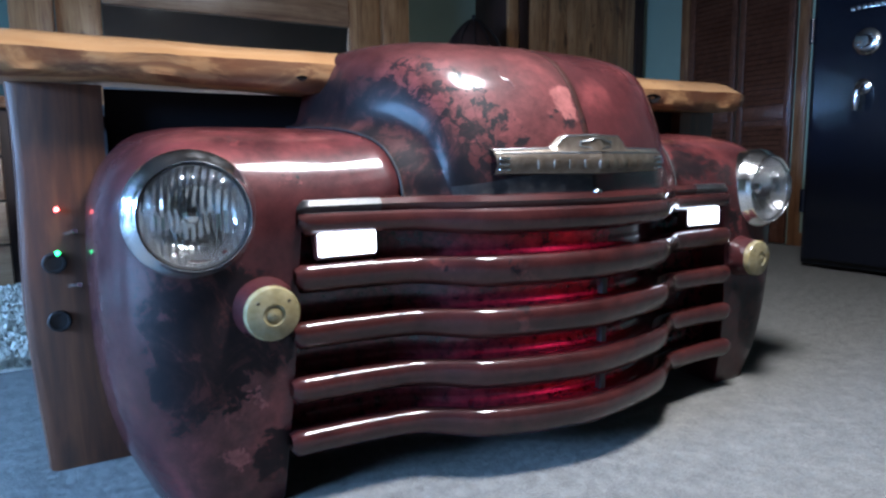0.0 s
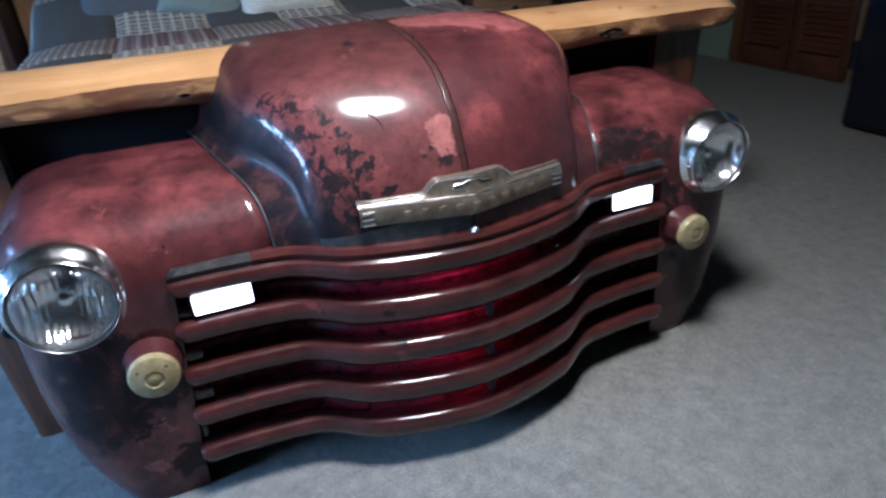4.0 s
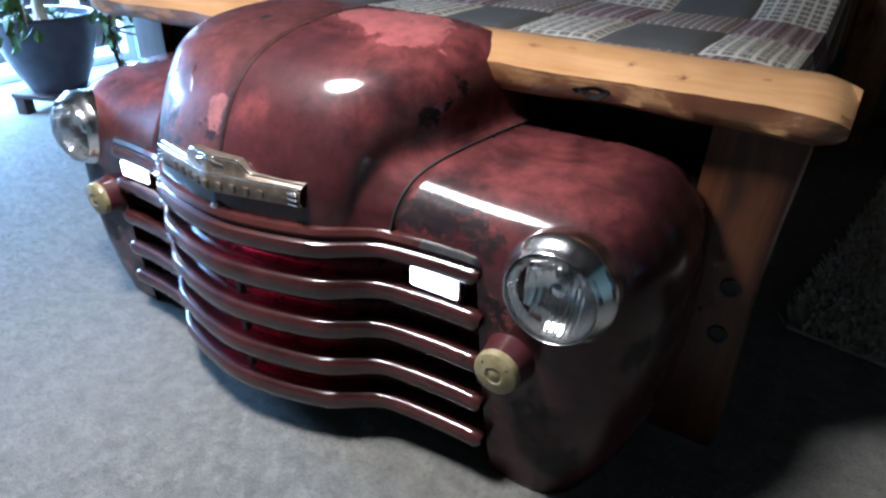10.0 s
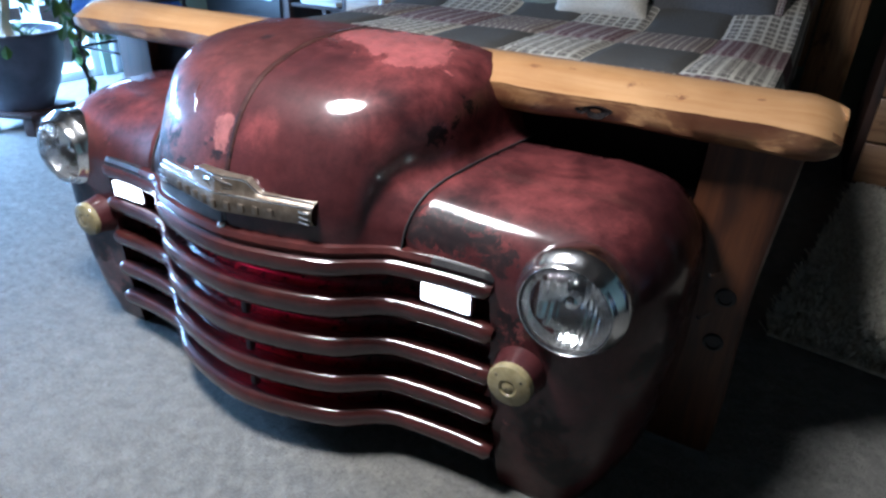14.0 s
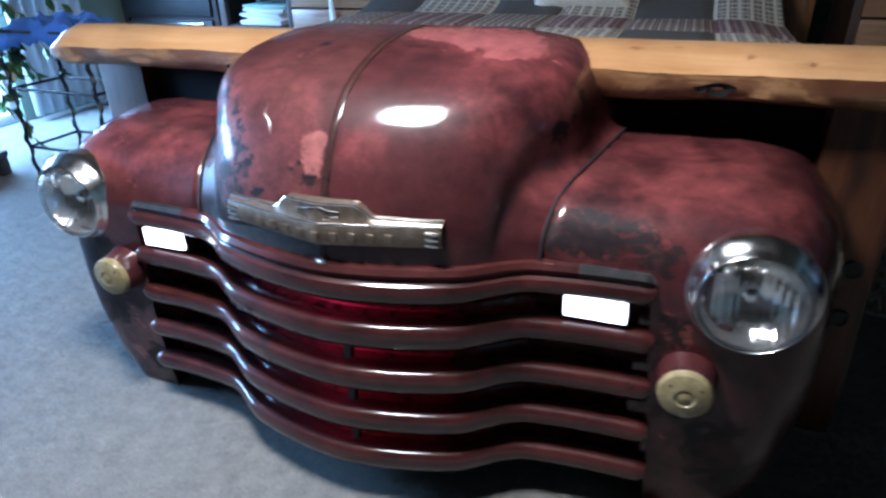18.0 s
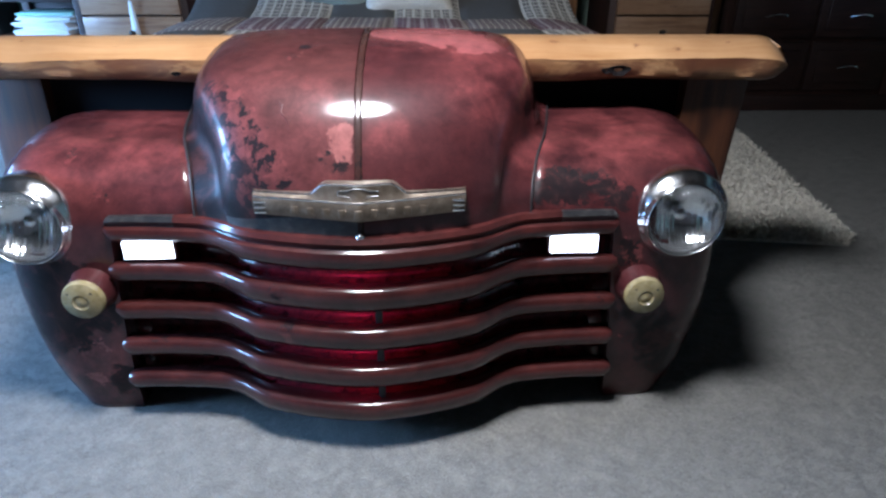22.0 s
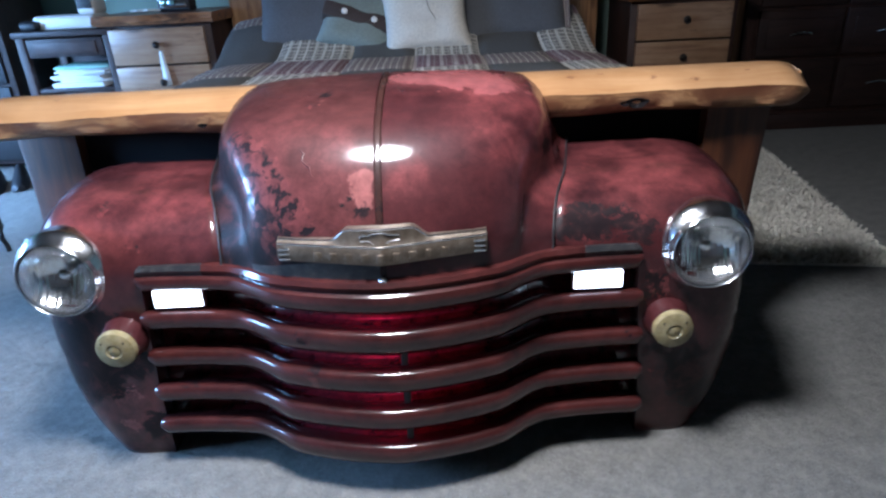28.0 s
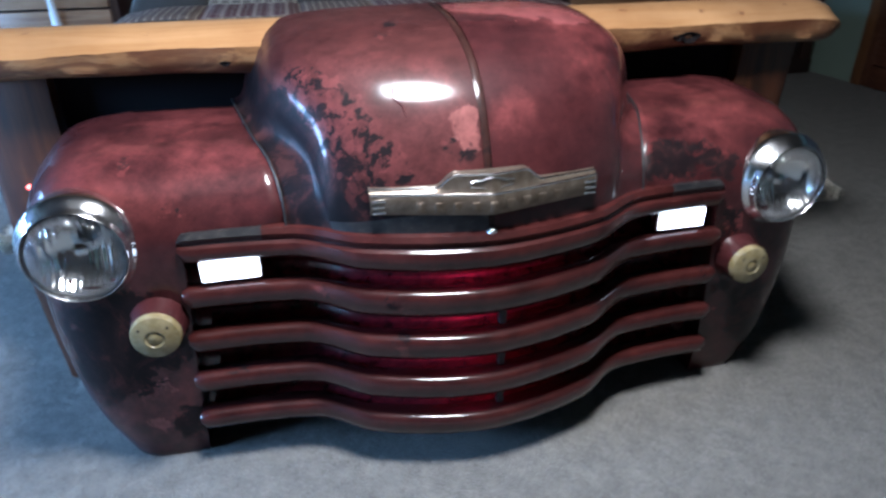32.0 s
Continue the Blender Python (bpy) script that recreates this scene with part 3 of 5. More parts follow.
for nm, dims in (("wall_north", (XL, XR, YB, YB + 0.14, 0, ZC)), ("wall_south", (XL, XR, YF - 0.14, YF, 0, ZC)), ("wall_east", (XR, XR + 0.14, YF - 0.14, YB + 0.14, 0, ZC))):
    w = link_mesh(nm, box(*dims, 0), M_WALLDARK if nm == "wall_south" else M_WALL, False)
    tagged(w, "unseen bedroom wall, kept dark to cut bounced light" if nm == "wall_south" else "sea-green painted bedroom wall", "wall", kind="structure")
# left wall with the glazed door's opening
DY0, DY1, DZ = -1.4, 1.86, 2.08
bm = box(XL - 0.14, XL, YF - 0.14, DY0, 0, ZC, 0)
box(XL - 0.14, XL, DY1, YB + 0.14, 0, ZC, 0, bm=bm)
box(XL - 0.14, XL, DY0, DY1, DZ, ZC, 0, bm=bm)
tagged(link_mesh("wall_west", bm, M_WALL, False), "sea-green painted wall with a wide glazed opening", "wall", kind="structure")
# ---- the truck front ----
NOSE = -0.09


def front_y(x):
    """Plan line of the grille: ends that sweep back a little, an S, and a shallow V in the middle."""
    a = abs(x)
    v = NOSE + 0.046 * (a / 0.22) ** 1.7 if a < 0.22 else NOSE + 0.046 + 0.34 * (a - 0.22)
    return v * (1 - sstep(0.215, 0.335, a)) + (0.033 - 0.45 * max(0.0, 0.5 - a) ** 2) * sstep(0.215, 0.335, a)


truck = thing("truck_front", Matrix.Identity(4), "old truck front end in worn dark-red paint on a bed", "truck front")

TOPS = [(0.0, -0.072, 0.507), (0.12, -0.066, 0.548), (0.25, -0.050, 0.606), (0.38, -0.024, 0.667), (0.5, 0.011, 0.721), (0.62, 0.071, 0.769), (0.76, 0.175, 0.803), (0.88, 0.28, 0.817), (1.0, 0.40, 0.820)]
# across: s, x, share of the drop from crown to seam
ACROSS = [(0.0, 0.0, 0.0), (0.25, 0.12, 0.008), (0.45, 0.235, 0.032), (0.58, 0.318, 0.11), (0.68, 0.364, 0.27), (0.77, 0.387, 0.52), (0.86, 0.398, 0.77), (0.93, 0.408, 0.93), (1.0, 0.428, 1.0)]
SEAM = [(0.0, 0.335, 0.032, 0.507), (0.25, 0.338, 0.052, 0.556), (0.5, 0.352, 0.100, 0.602), (0.75, 0.386, 0.20, 0.630), (1.0, 0.428, 0.40, 0.644)]


def hood_point(s, v):
    cy, cz = interp(TOPS, v)
    ex, ey, ez = interp(SEAM, v)
    ax, drop = interp(ACROSS, s)
    # the shoulder is drawn in low down, over a wide flare to the seam
    ax *= 1 - 0.155 * (1 - sstep(0.40, 0.80, v)) * sstep(0.30, 0.62, s) * (1 - sstep(0.86, 1.0, s))
    wide = 1 + 0.10 * math.sin(math.pi * min(1, v * 1.15)) * (1 - s) * s * 4 * 0.6
    x = ax / 0.428 * ex * wide
    low = 1 - sstep(0.0, 0.20, v)
    # how far the surface has run back: by the grille's line low down, rounder above
    xl = 0.335 * min(1.0, x / ex)
    g_low = (front_y(xl) - NOSE) / (front_y(0.335) - NOSE)
    g_up = 0.75 * (x / ex) ** 1.9 + 0.25 * drop
    g = g_low * low + g_up * (1 - low)
    return Vector((x, cy + (ey - cy) * g, cz + (ez - cz) * (drop * (1 - low) + s * low)))


def hood_half(side):
    rows = []
    for j in range(41):
        v = j / 40
        rows.append([Vector((side * p.x, p.y, p.z)) for p in (hood_point(0.0185 + 0.9815 * i / 30, v) for i in range(31))])
    bm = grid(rows)
    # back closing lip down to the plank
    last = rows[-1]
    grid([last, [Vector((p.x, p.y + 0.004, p.z - 0.012)) for p in last]], bm)
    bmesh.ops.remove_doubles(bm, verts=bm.verts, dist=0.0005)
    return bm


for side, m in ((-1, M_HOOD_L), (1, M_HOOD_R)):
    h = part("hood_half", hood_half(side), m, truck, "patchy dark-red hood half with black bare spots" if side < 0 else "smooth dark-red hood half with pink primer showing")
    sm = h.modifiers.new("thickness", "SOLIDIFY")
    sm.thickness, sm.offset, sm.use_rim = 0.004, -1, False
# a raised crease in the old paint
crease = [hood_point(a, c) for a, c in ((0.345, 0.545), (0.325, 0.525), (0.335, 0.50), (0.305, 0.475), (0.300, 0.445), (0.280, 0.425))]
part("paint_crease", tube([(-p.x, p.y + 0.001, p.z - 0.0008) for p in crease], [0.001, 0.0028, 0.002, 0.003, 0.0022, 0.001], 8), M_HOOD_L, truck, "raised crease in the paint")
# bare black lip along the lower edge of one half
rows = []
for j in range(7):
    rows.append([p + Vector((0, -0.0022, 0.0006)) for p in (Vector((-q.x, q.y, q.z)) for q in (hood_point(0.012 + 0.80 * i / 40, 0.115 * j / 6 * (1 - 0.35 * sstep(0.25, 0.9, i / 40))) for i in range(41)))])
part("lower_lip", grid(rows), M_BLACKPAINT, truck, "black worn lip under the badge")
# raised centre strip
rows = []
for j in range(41):
    y, z = interp(TOPS, j / 40)
    rows.append([Vector((dx, y - 0.5 * dn, z + dn)) for dx, dn in ((-0.0090, -0.0060), (-0.0068, -0.0026), (-0.0056, 0.0004), (-0.0020, 0.0010), (0.0020, 0.0010), (0.0056, 0.0004), (0.0068, -0.0026), (0.0090, -0.0060))])
part("centre_strip", grid(rows), M_STRIP, truck, "narrow dark strip along the hood's middle")

# fenders
def outer_x(z):
    return interp([(0.0, 0.752), (0.10, 0.793), (0.22, 0.814), (0.36, 0.818), (0.50, 0.810), (0.555, 0.792), (0.593, 0.765), (0.619, 0.735), (0.633, 0.69), (0.641, 0.62)], z)


def front_f(z):
    return interp([(0.0, 0.075), (0.10, 0.058), (0.25, 0.044), (0.40, 0.042), (0.49, 0.040), (0.545, 0.057), (0.587, 0.092), (0.616, 0.155), (0.633, 0.24), (0.641, 0.36)], z)


def fender_row(z, x_in, n=34):
    X, yf, yb = outer_x(z), front_f(z), 0.37
    xs = 0.55 + 0.36 * (X - 0.55)
    pts = []
    for i in range(n):
        a = i / (n - 1) * math.pi / 2
        ca, sa = max(math.cos(a), 0) ** (2 / 2.5), math.sin(a) ** (2 / 2.5)
        pts.append(Vector((xs + (X - xs) * sa, yb - (yb - yf) * ca, z)))
    inner = [Vector((x_in + (xs - x_in) * i / 12, yf, z)) for i in range(12)]
    return inner + pts


def fender(side):
    bm = bmesh.new()
    low, high = [], []
    for j in range(41):
        z = 0.488 * j / 40
        r = fender_row(z, 0.552 - 0.04 * z / 0.488)
        low.append([Vector((r[0].x + 0.004, r[0].y + 0.16, z)), Vector((r[0].x, r[0].y + 0.010, z))] + r)
    for j in range(33):
        z = min(0.641, 0.488 + 0.153 * (1 - (1 - j / 32) ** 1.6))
        r = fender_row(z, 0.512)
        seam = min((interp(SEAM, k / 60) for k in range(61)), key=lambda q: abs(q[1] - r[0].y))
        edge = Vector(seam) + Vector((0.0015, 0.0, -0.001))
        high.append([edge.lerp(r[0], i / 8) + Vector((0, 0, 0.4 * (r[0].z - edge.z) * math.sin(math.pi * i / 8))) for i in range(8)] + r)
    for k in range(8):
        high[0][k].z = 0.488
    for rows in (low, high):
        grid([[Vector((side * p.x, p.y, p.z)) for p in r] for r in rows], bm)
    bmesh.ops.remove_doubles(bm, verts=bm.verts, dist=0.0004)
    # opening for the headlight
    hole = [f for f in bm.faces if f.calc_center_median().y < 0.2 and (Vector((f.calc_center_median().x - side * 0.663, 0, f.calc_center_median().z - 0.493))).length < 0.068]
    bmesh.ops.delete(bm, geom=hole, context="FACES")
    return bm


for side, m in ((-1, M_FENDER_L), (1, M_FENDER_R)):
    f = part("fender", fender(side), m, truck, "rounded dark-red fender with pink and black worn patches")
    sm = f.modifiers.new("thickness", "SOLIDIFY")
    sm.thickness, sm.offset = 0.004, -1

# black welting in the seams between hood and fenders
for side in (-1, 1):
    pts = [(side * (interp(SEAM, k / 24)[0] + 0.001), interp(SEAM, k / 24)[1] - 0.001, interp(SEAM, k / 24)[2] + 0.001) for k in range(25)]
    part("welting", tube(pts, 0.0023, 8), M_BLACK, truck, "thin black rubber welt")

# grille bars
BARS = (0.392, 0.299, 0.207, 0.117)
BAR_SECTION = [(0.044, 0.004), (0.026, 0.011), (0.008, 0.0145), (-0.001, 0.0135), (-0.0065, 0.009), (-0.0095, 0.001), (-0.0095, -0.010), (-0.005, -0.021), (0.004, -0.030), (0.012, -0.034), (0.030, -0.034)]


def bar(zc, xe, section):
    rows = []
    n = 96
    for i in range(n + 1):
        x = -xe + 2 * xe * i / n
        k = 0.55 + 0.45 * min(1.0, (xe - abs(x)) / 0.012) ** 0.5
        deep = 1.0 + 0.28 * (1 - sstep(0.16, 0.36, abs(x)))       # the faces are taller over the bulge
        rows.append([Vector((x, front_y(x) + y0 + 0.012 * (1 - k), zc + z0 * k * (deep if z0 < 0 else 1.0))) for y0, z0 in section])
    return grid(rows)


for i, z in enumerate(BARS):
    part("grille_bar", bar(z, 0.528 + 0.006 * i, BAR_SECTION), M_BAR, truck)
TOPSEC = [(0.040, 0.020), (0.018, 0.024), (0.005, 0.021), (-0.001, 0.012), (0.004, 0.002), (0.003, 0.000), (-0.006, -0.004), (-0.010, -0.013), (-0.007, -0.025), (0.004, -0.034), (0.014, -0.037), (0.035, -0.037)]
bm = bar(0.488, 0.520, TOPSEC)
for f in bm.faces:
    c = f.calc_center_median()
    if (c.x < -0.375 or c.x > 0.405) and c.z > 0.488:
        f.material_index = 1
part("grille_top_moulding", bm, [M_BAR, M_BLACKPAINT], truck, "double-ridged moulding over the grille, black at both ends")
# dark web behind the bars, with red light strips on it
rows = [[Vector((x, front_y(x) + 0.075, z)) for z in (0.075, 0.18, 0.28, 0.38, 0.485)] for x in (-0.54 + 1.08 * i / 72 for i in range(73))]
part("grille_backing", grid(rows), M_CAVITY, truck, "dark red web behind the grille")
for z in BARS:
    rows = [[Vector((x, front_y(x) + a, z + c)) for a, c in ((0.043, -0.002), (0.060, 0.001), (0.070, 0.006), (0.0745, 0.016))] for x in (-0.50 + 1.0 * i / 72 for i in range(73))]
    part("web_ledge", grid(rows), M_CAVITY, truck, "glossy dark red ledge behind the grille bar")
for z, a in ((0.482, 0.039), *((z, 0.033) for z in BARS[:3])):
    rows = []
    for i in range(25):
        x = -0.25 + 0.45 * i / 24
        y = front_y(x) + a
        rows.append([Vector((x, y, z - 0.026)), Vector((x, y, z - 0.036)), Vector((x, y + 0.004, z - 0.038)), Vector((x, y + 0.007, z - 0.034)), Vector((x, y + 0.007, z - 0.026))])
    part("red_light_strip", grid(rows, None, True, True), M_REDLED, truck, "glowing red light strip tucked behind the grille bar")
# added sheet that closes the grille below and keeps red glow off the floor
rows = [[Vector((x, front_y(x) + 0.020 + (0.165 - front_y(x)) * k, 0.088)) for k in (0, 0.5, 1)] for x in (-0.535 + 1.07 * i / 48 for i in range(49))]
part("lower_pan", grid(rows), M_DARK, truck, "added dark sheet under the grille that stops the red glow")
for z in BARS[:3]:
    part("bar_clip", box(0.020, 0.034, -0.075, -0.060, z - 0.074, z - 0.036, 0.002), M_BLACK, truck)
for side in (-1, 1):
    x0 = side * 0.4355 - 0.0045
    lw = part("marker_lamp", box(x0 - 0.055, x0 + 0.055, 0.034, 0.062, 0.411, 0.464, 0.006), M_BAR, truck, "painted housing of the marker lamp")
    part("lens", box(x0 - 0.050, x0 + 0.050, 0.028, 0.035, 0.418, 0.456, 0.003), M_LED, lw, "bright white lit lens")

# headlights and parking lamps
for side in (-1, 1):
    hl = new("headlight")
    hl.parent = truck
    hl.matrix_local = pose(-0.673 if side < 0 else 0.654, 0.042 if side < 0 else 0.037, 0.493) @ FWD @ Matrix.Scale(0.87, 4)
    tagged(hl, "round sealed-beam headlight in a chrome ring")
    part("bezel", lathe([(0.108, -0.075), (0.111, -0.030), (0.1125, -0.018), (0.1115, -0.010), (0.107, -0.003), (0.099, 0.009), (0.0955, 0.013), (0.0935, 0.0235), (0.0915, 0.0255), (0.0895, 0.0225), (0.089, 0.012)], n=72), M_CHROME, hl, "polished chrome ring")
    part("gasket", lathe([(0.090, 0.008), (0.0905, 0.018), (0.088, 0.0215), (0.0855, 0.016)], n=56), M_BLACK, hl, "black rubber ring")
    part("reflector", lathe([(0.087, 0.016), (0.080, 0.000), (0.062, -0.022), (0.035, -0.040), (0.012, -0.046)], n=48), M_REFLECTOR, hl, "silvered bowl reflector")
    part("bulb_shield", lathe([(0.014, -0.044), (0.015, -0.014), (0.010, -0.010), (0.001, -0.009)], n=20), M_REFLECTOR, hl)
    gl = part("lens", lathe([(0.0865, 0.017), (0.082, 0.028), (0.072, 0.039), (0.056, 0.048), (0.034, 0.054), (0.001, 0.056)], n=48), M_GLASS, hl, "clear fluted glass lens")
    gl.visible_shadow = False
    pk = new("parking_lamp")
    pk.parent = truck
    pk.matrix_local = pose(*((-0.576, 0.028, 0.343) if side < 0 else (0.584, 0.028, 0.330))) @ FWD
    tagged(pk, "small round parking lamp on a red pod")
    part("pod", lathe([(0.054, -0.03), (0.050, -0.012), (0.046, 0.0), (0.043, 0.022), (0.040, 0.030)], n=32), M_FENDER_R, pk, "dark-red metal pod")
    part("lens", lathe([(0.0425, 0.024), (0.0425, 0.032), (0.040, 0.037), (0.030, 0.041), (0.0165, 0.0428), (0.015, 0.0405), (0.012, 0.0400), (0.008, 0.0425), (0.001, 0.0432)], n=36), M_AMBER, pk, "yellowed plastic lens")
    for a in (40, 140):
        part("lens_screw", lathe([(0.0024, 0.036), (0.0024, 0.0415), (0.001, 0.042)], pose(0.030 * math.cos(radians(a)), 0.030 * math.sin(radians(a)), 0), 10), M_BRASS, pk)

# badge on the nose
badge = new("hood_badge")
badge.parent = truck
tagged(badge, "long worn nickel badge with a raised crest")


def badge_y(x):
    return -0.081 + 0.20 * abs(x) + 0.12 * x * x


rows = []
for i in range(81):
    x = -0.197 + 0.394 * i / 80
    top = 0.589 + 0.021 * (1 - sstep(0.058, 0.092, abs(x))) + 0.004 * (1 - abs(x) / 0.197)
    bot = 0.542 + 0.002 * abs(x) / 0.197
    y = badge_y(x)
    rows.append([Vector((x, y + 0.04, top - 0.004)), Vector((x, y + 0.012, top)), Vector((x, y + 0.002, top - 0.004)), Vector((x, y - 0.001, 0.584)), Vector((x, y - 0.007, 0.578)), Vector((x, y - 0.010, 0.56)), Vector((x, y - 0.004, bot + 0.002)), Vector((x, y + 0.004, bot)), Vector((x, y + 0.04, bot + 0.006))])
plate = part("badge_plate", grid(rows, None, False, False), M_NICKEL, badge)
for k in range(9):
    x = -0.118 + 0.0295 * k
    part("raised_mark", box(x - 0.007, x + 0.007, badge_y(x) - 0.0122, badge_y(x) - 0.008, 0.552, 0.569, 0.002), M_NICKEL, badge, "raised plain mark")
for side in (-1, 1):
    for k in range(3):
        z = 0.552 + 0.010 * k
        x = side * 0.183
        part("end_groove", box(x - 0.011, x + 0.011, badge_y(x) - 0.0120, badge_y(x) - 0.006, z - 0.0022, z + 0.0022, 0.001), M_CHROME, badge)
part("face_rim", tube([(x, badge_y(x) - 0.0052, 0.5806) for x in (-0.196 + 0.392 * i / 40 for i in range(41))], 0.0021, 8), M_CHROME, badge, "bright ridge along the top of the face")
part("top_rim", tube([(x, badge_y(x) + 0.004, 0.5865 + 0.021 * (1 - sstep(0.058, 0.092, abs(x))) + 0.004 * (1 - abs(x) / 0.197)) for x in (-0.196 + 0.392 * i / 60 for i in range(61))], 0.0020, 8), M_CHROME, badge, "bright worn upper edge")
crest = [(-0.036, 0.591), (-0.036, 0.600), (-0.017, 0.602), (-0.012, 0.606), (0.012, 0.606), (0.017, 0.602), (0.036, 0.600), (0.036, 0.591), (0.017, 0.590), (0.012, 0.586), (-0.012, 0.586), (-0.017, 0.590), (-0.036, 0.591)]
part("crest", tube([(x, badge_y(x) + 0.0002, z) for x, z in crest], 0.0013, 6), M_CHROME, badge, "thin raised outline")
part("hood_bolt", lathe([(0.009, -0.004), (0.009, 0.004), (0.006, 0.008), (0.001, 0.009)], pose(0.0, -0.076, 0.509) @ FWD, 18), M_CHROME, truck, "small bright bolt")
# plank and posts of the bed's foot
def plank_edge(x, k):
    return 0.010 * math.sin(3.1 * x + k) + 0.006 * math.sin(9.7 * x + 2 * k) + 0.003 * math.sin(23 * x + 3 * k)


def plank_mesh():
    rows = []
    n = 110
    for i in range(n + 1):
        x = -0.975 + 1.945 * i / n
        e = min(1.0, min(x + 0.975, 0.970 - x) / 0.07)
        k = math.sqrt(max(0.0, 1 - (1 - e) ** 2)) * 0.6 + 0.4 * min(1.0, 0.35 + e)
        y0, y1 = 0.312 + plank_edge(x, 0.4) + 0.03 * (1 - k), 0.490 + plank_edge(x, 2.0) * 0.6 - 0.09 * (1 - k)
        z0, z1 = 0.714 - 0.006 * max(0.0, x) + 0.4 * plank_edge(x, 4.2) + 0.016 * (1 - k), 0.803 - 0.020 * (1 - k)
        r = 0.006 * noise.noise((14 * x, 0.2, 0)) + 0.004 * noise.noise((40 * x, 2.2, 0))
        q = 0.006 * noise.noise((11 * x, 5.2, 0)) + 0.004 * noise.noise((37 * x, 9.2, 0))
        zr = z1 - 0.037 + 0.006 * noise.noise((3 * x, 3.3, 0)) + 0.3 * q
        rows.append([Vector((x, *p)) for p in ((y0 + 0.090, z1), (y0 + 0.052, z1 - 0.011), (y0 + 0.016, zr + 0.006), (y0 + 0.3 * r, zr - 0.003), (y0 + 0.003 + q, (z0 + zr) / 2), (y0 + 0.010 + r, z0 + 0.010), (y0 + 0.026, z0), (y1 - 0.02, z0), (y1, z0 + 0.012), (y1, z1 - 0.030), (y1 - 0.035, z1 - 0.006))])
    bm = grid(rows, None, True, True)
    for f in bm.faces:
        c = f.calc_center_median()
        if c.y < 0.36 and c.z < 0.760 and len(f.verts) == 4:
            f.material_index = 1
    return bm


footboard = thing("bed_footboard", Matrix.Identity(4), "rustic footboard of a thick pine plank on two posts", "footboard")
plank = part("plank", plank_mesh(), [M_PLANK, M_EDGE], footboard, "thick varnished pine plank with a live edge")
for x, w in ((0.574, 0.026), (0.545, 0.012), (-0.42, 0.010)):
    rows = [[Vector((x + w * r * math.cos(a) * (1 + 0.25 * math.sin(3 * a)), 0.3105 + plank_edge(x, 0.4) + d, 0.735 + 0.5 * w * r * math.sin(a))) for a in (2 * math.pi * i / 18 for i in range(18))] for r, d in ((1.0, 0.006), (0.92, -0.002), (0.6, 0.000), (0.25, 0.005))]
    part("knot", grid(rows, None, True, True), M_DARK, plank, "dark open knot")
# Near-black sheet added to stand for the deep shade below the plank.
part("panel", box(-0.765, 0.765, 0.425, 0.445, 0.10, 0.713, 0.002), M_DARK, footboard, "added near-black sheet for the shaded gap between the posts")
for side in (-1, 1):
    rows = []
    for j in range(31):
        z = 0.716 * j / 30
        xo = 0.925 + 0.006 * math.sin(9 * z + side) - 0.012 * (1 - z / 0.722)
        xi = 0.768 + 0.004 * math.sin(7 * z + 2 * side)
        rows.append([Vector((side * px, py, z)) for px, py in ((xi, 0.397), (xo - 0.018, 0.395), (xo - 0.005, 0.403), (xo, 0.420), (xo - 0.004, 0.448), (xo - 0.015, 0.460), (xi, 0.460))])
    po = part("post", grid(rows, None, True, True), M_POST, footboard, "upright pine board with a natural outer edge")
    for z in (0.395, 0.287):
        part("socket", lathe([(0.019, -0.004), (0.020, 0.003), (0.018, 0.006), (0.014, 0.006), (0.013, 0.003), (0.001, 0.003)], pose(side * 0.868, 0.396, z) @ FWD, 28), M_BLACK, po, "black round power socket")
    for z in (0.447, 0.350):
        part("toggle_switch", tube([(side * 0.846, 0.397, z), (side * 0.838, 0.370, z + 0.004), (side * 0.830, 0.352, z + 0.008)], [0.004, 0.003, 0.0045], 10), M_CHROME, po, "small chrome toggle lever")

for x, z, m in ((-0.857, 0.492, M_REDDOT), (-0.862, 0.412, M_GREENDOT)):
    part("pilot_lamp", lathe([(0.0045, 0.0), (0.0045, 0.004), (0.003, 0.007), (0.0005, 0.008)], pose(x, 0.396, z) @ FWD, 14), m, footboard, "tiny lit pilot lamp")

# bed
M_TICKING = plaster("dark_ticking", (0.05, 0.05, 0.055))
bed = thing("bed", Matrix.Identity(4), "made bed under a dark patchwork quilt", "bed")
part("base", box(-0.80, 0.80, 0.44, 2.72, 0.12, 0.42, 0.01), M_DARKWOOD, bed, "dark bed base")
part("mattress", box(-0.87, 0.80, 0.52, 2.70, 0.42, 0.66, 0.05, 4), M_TICKING, bed, "dark mattress")
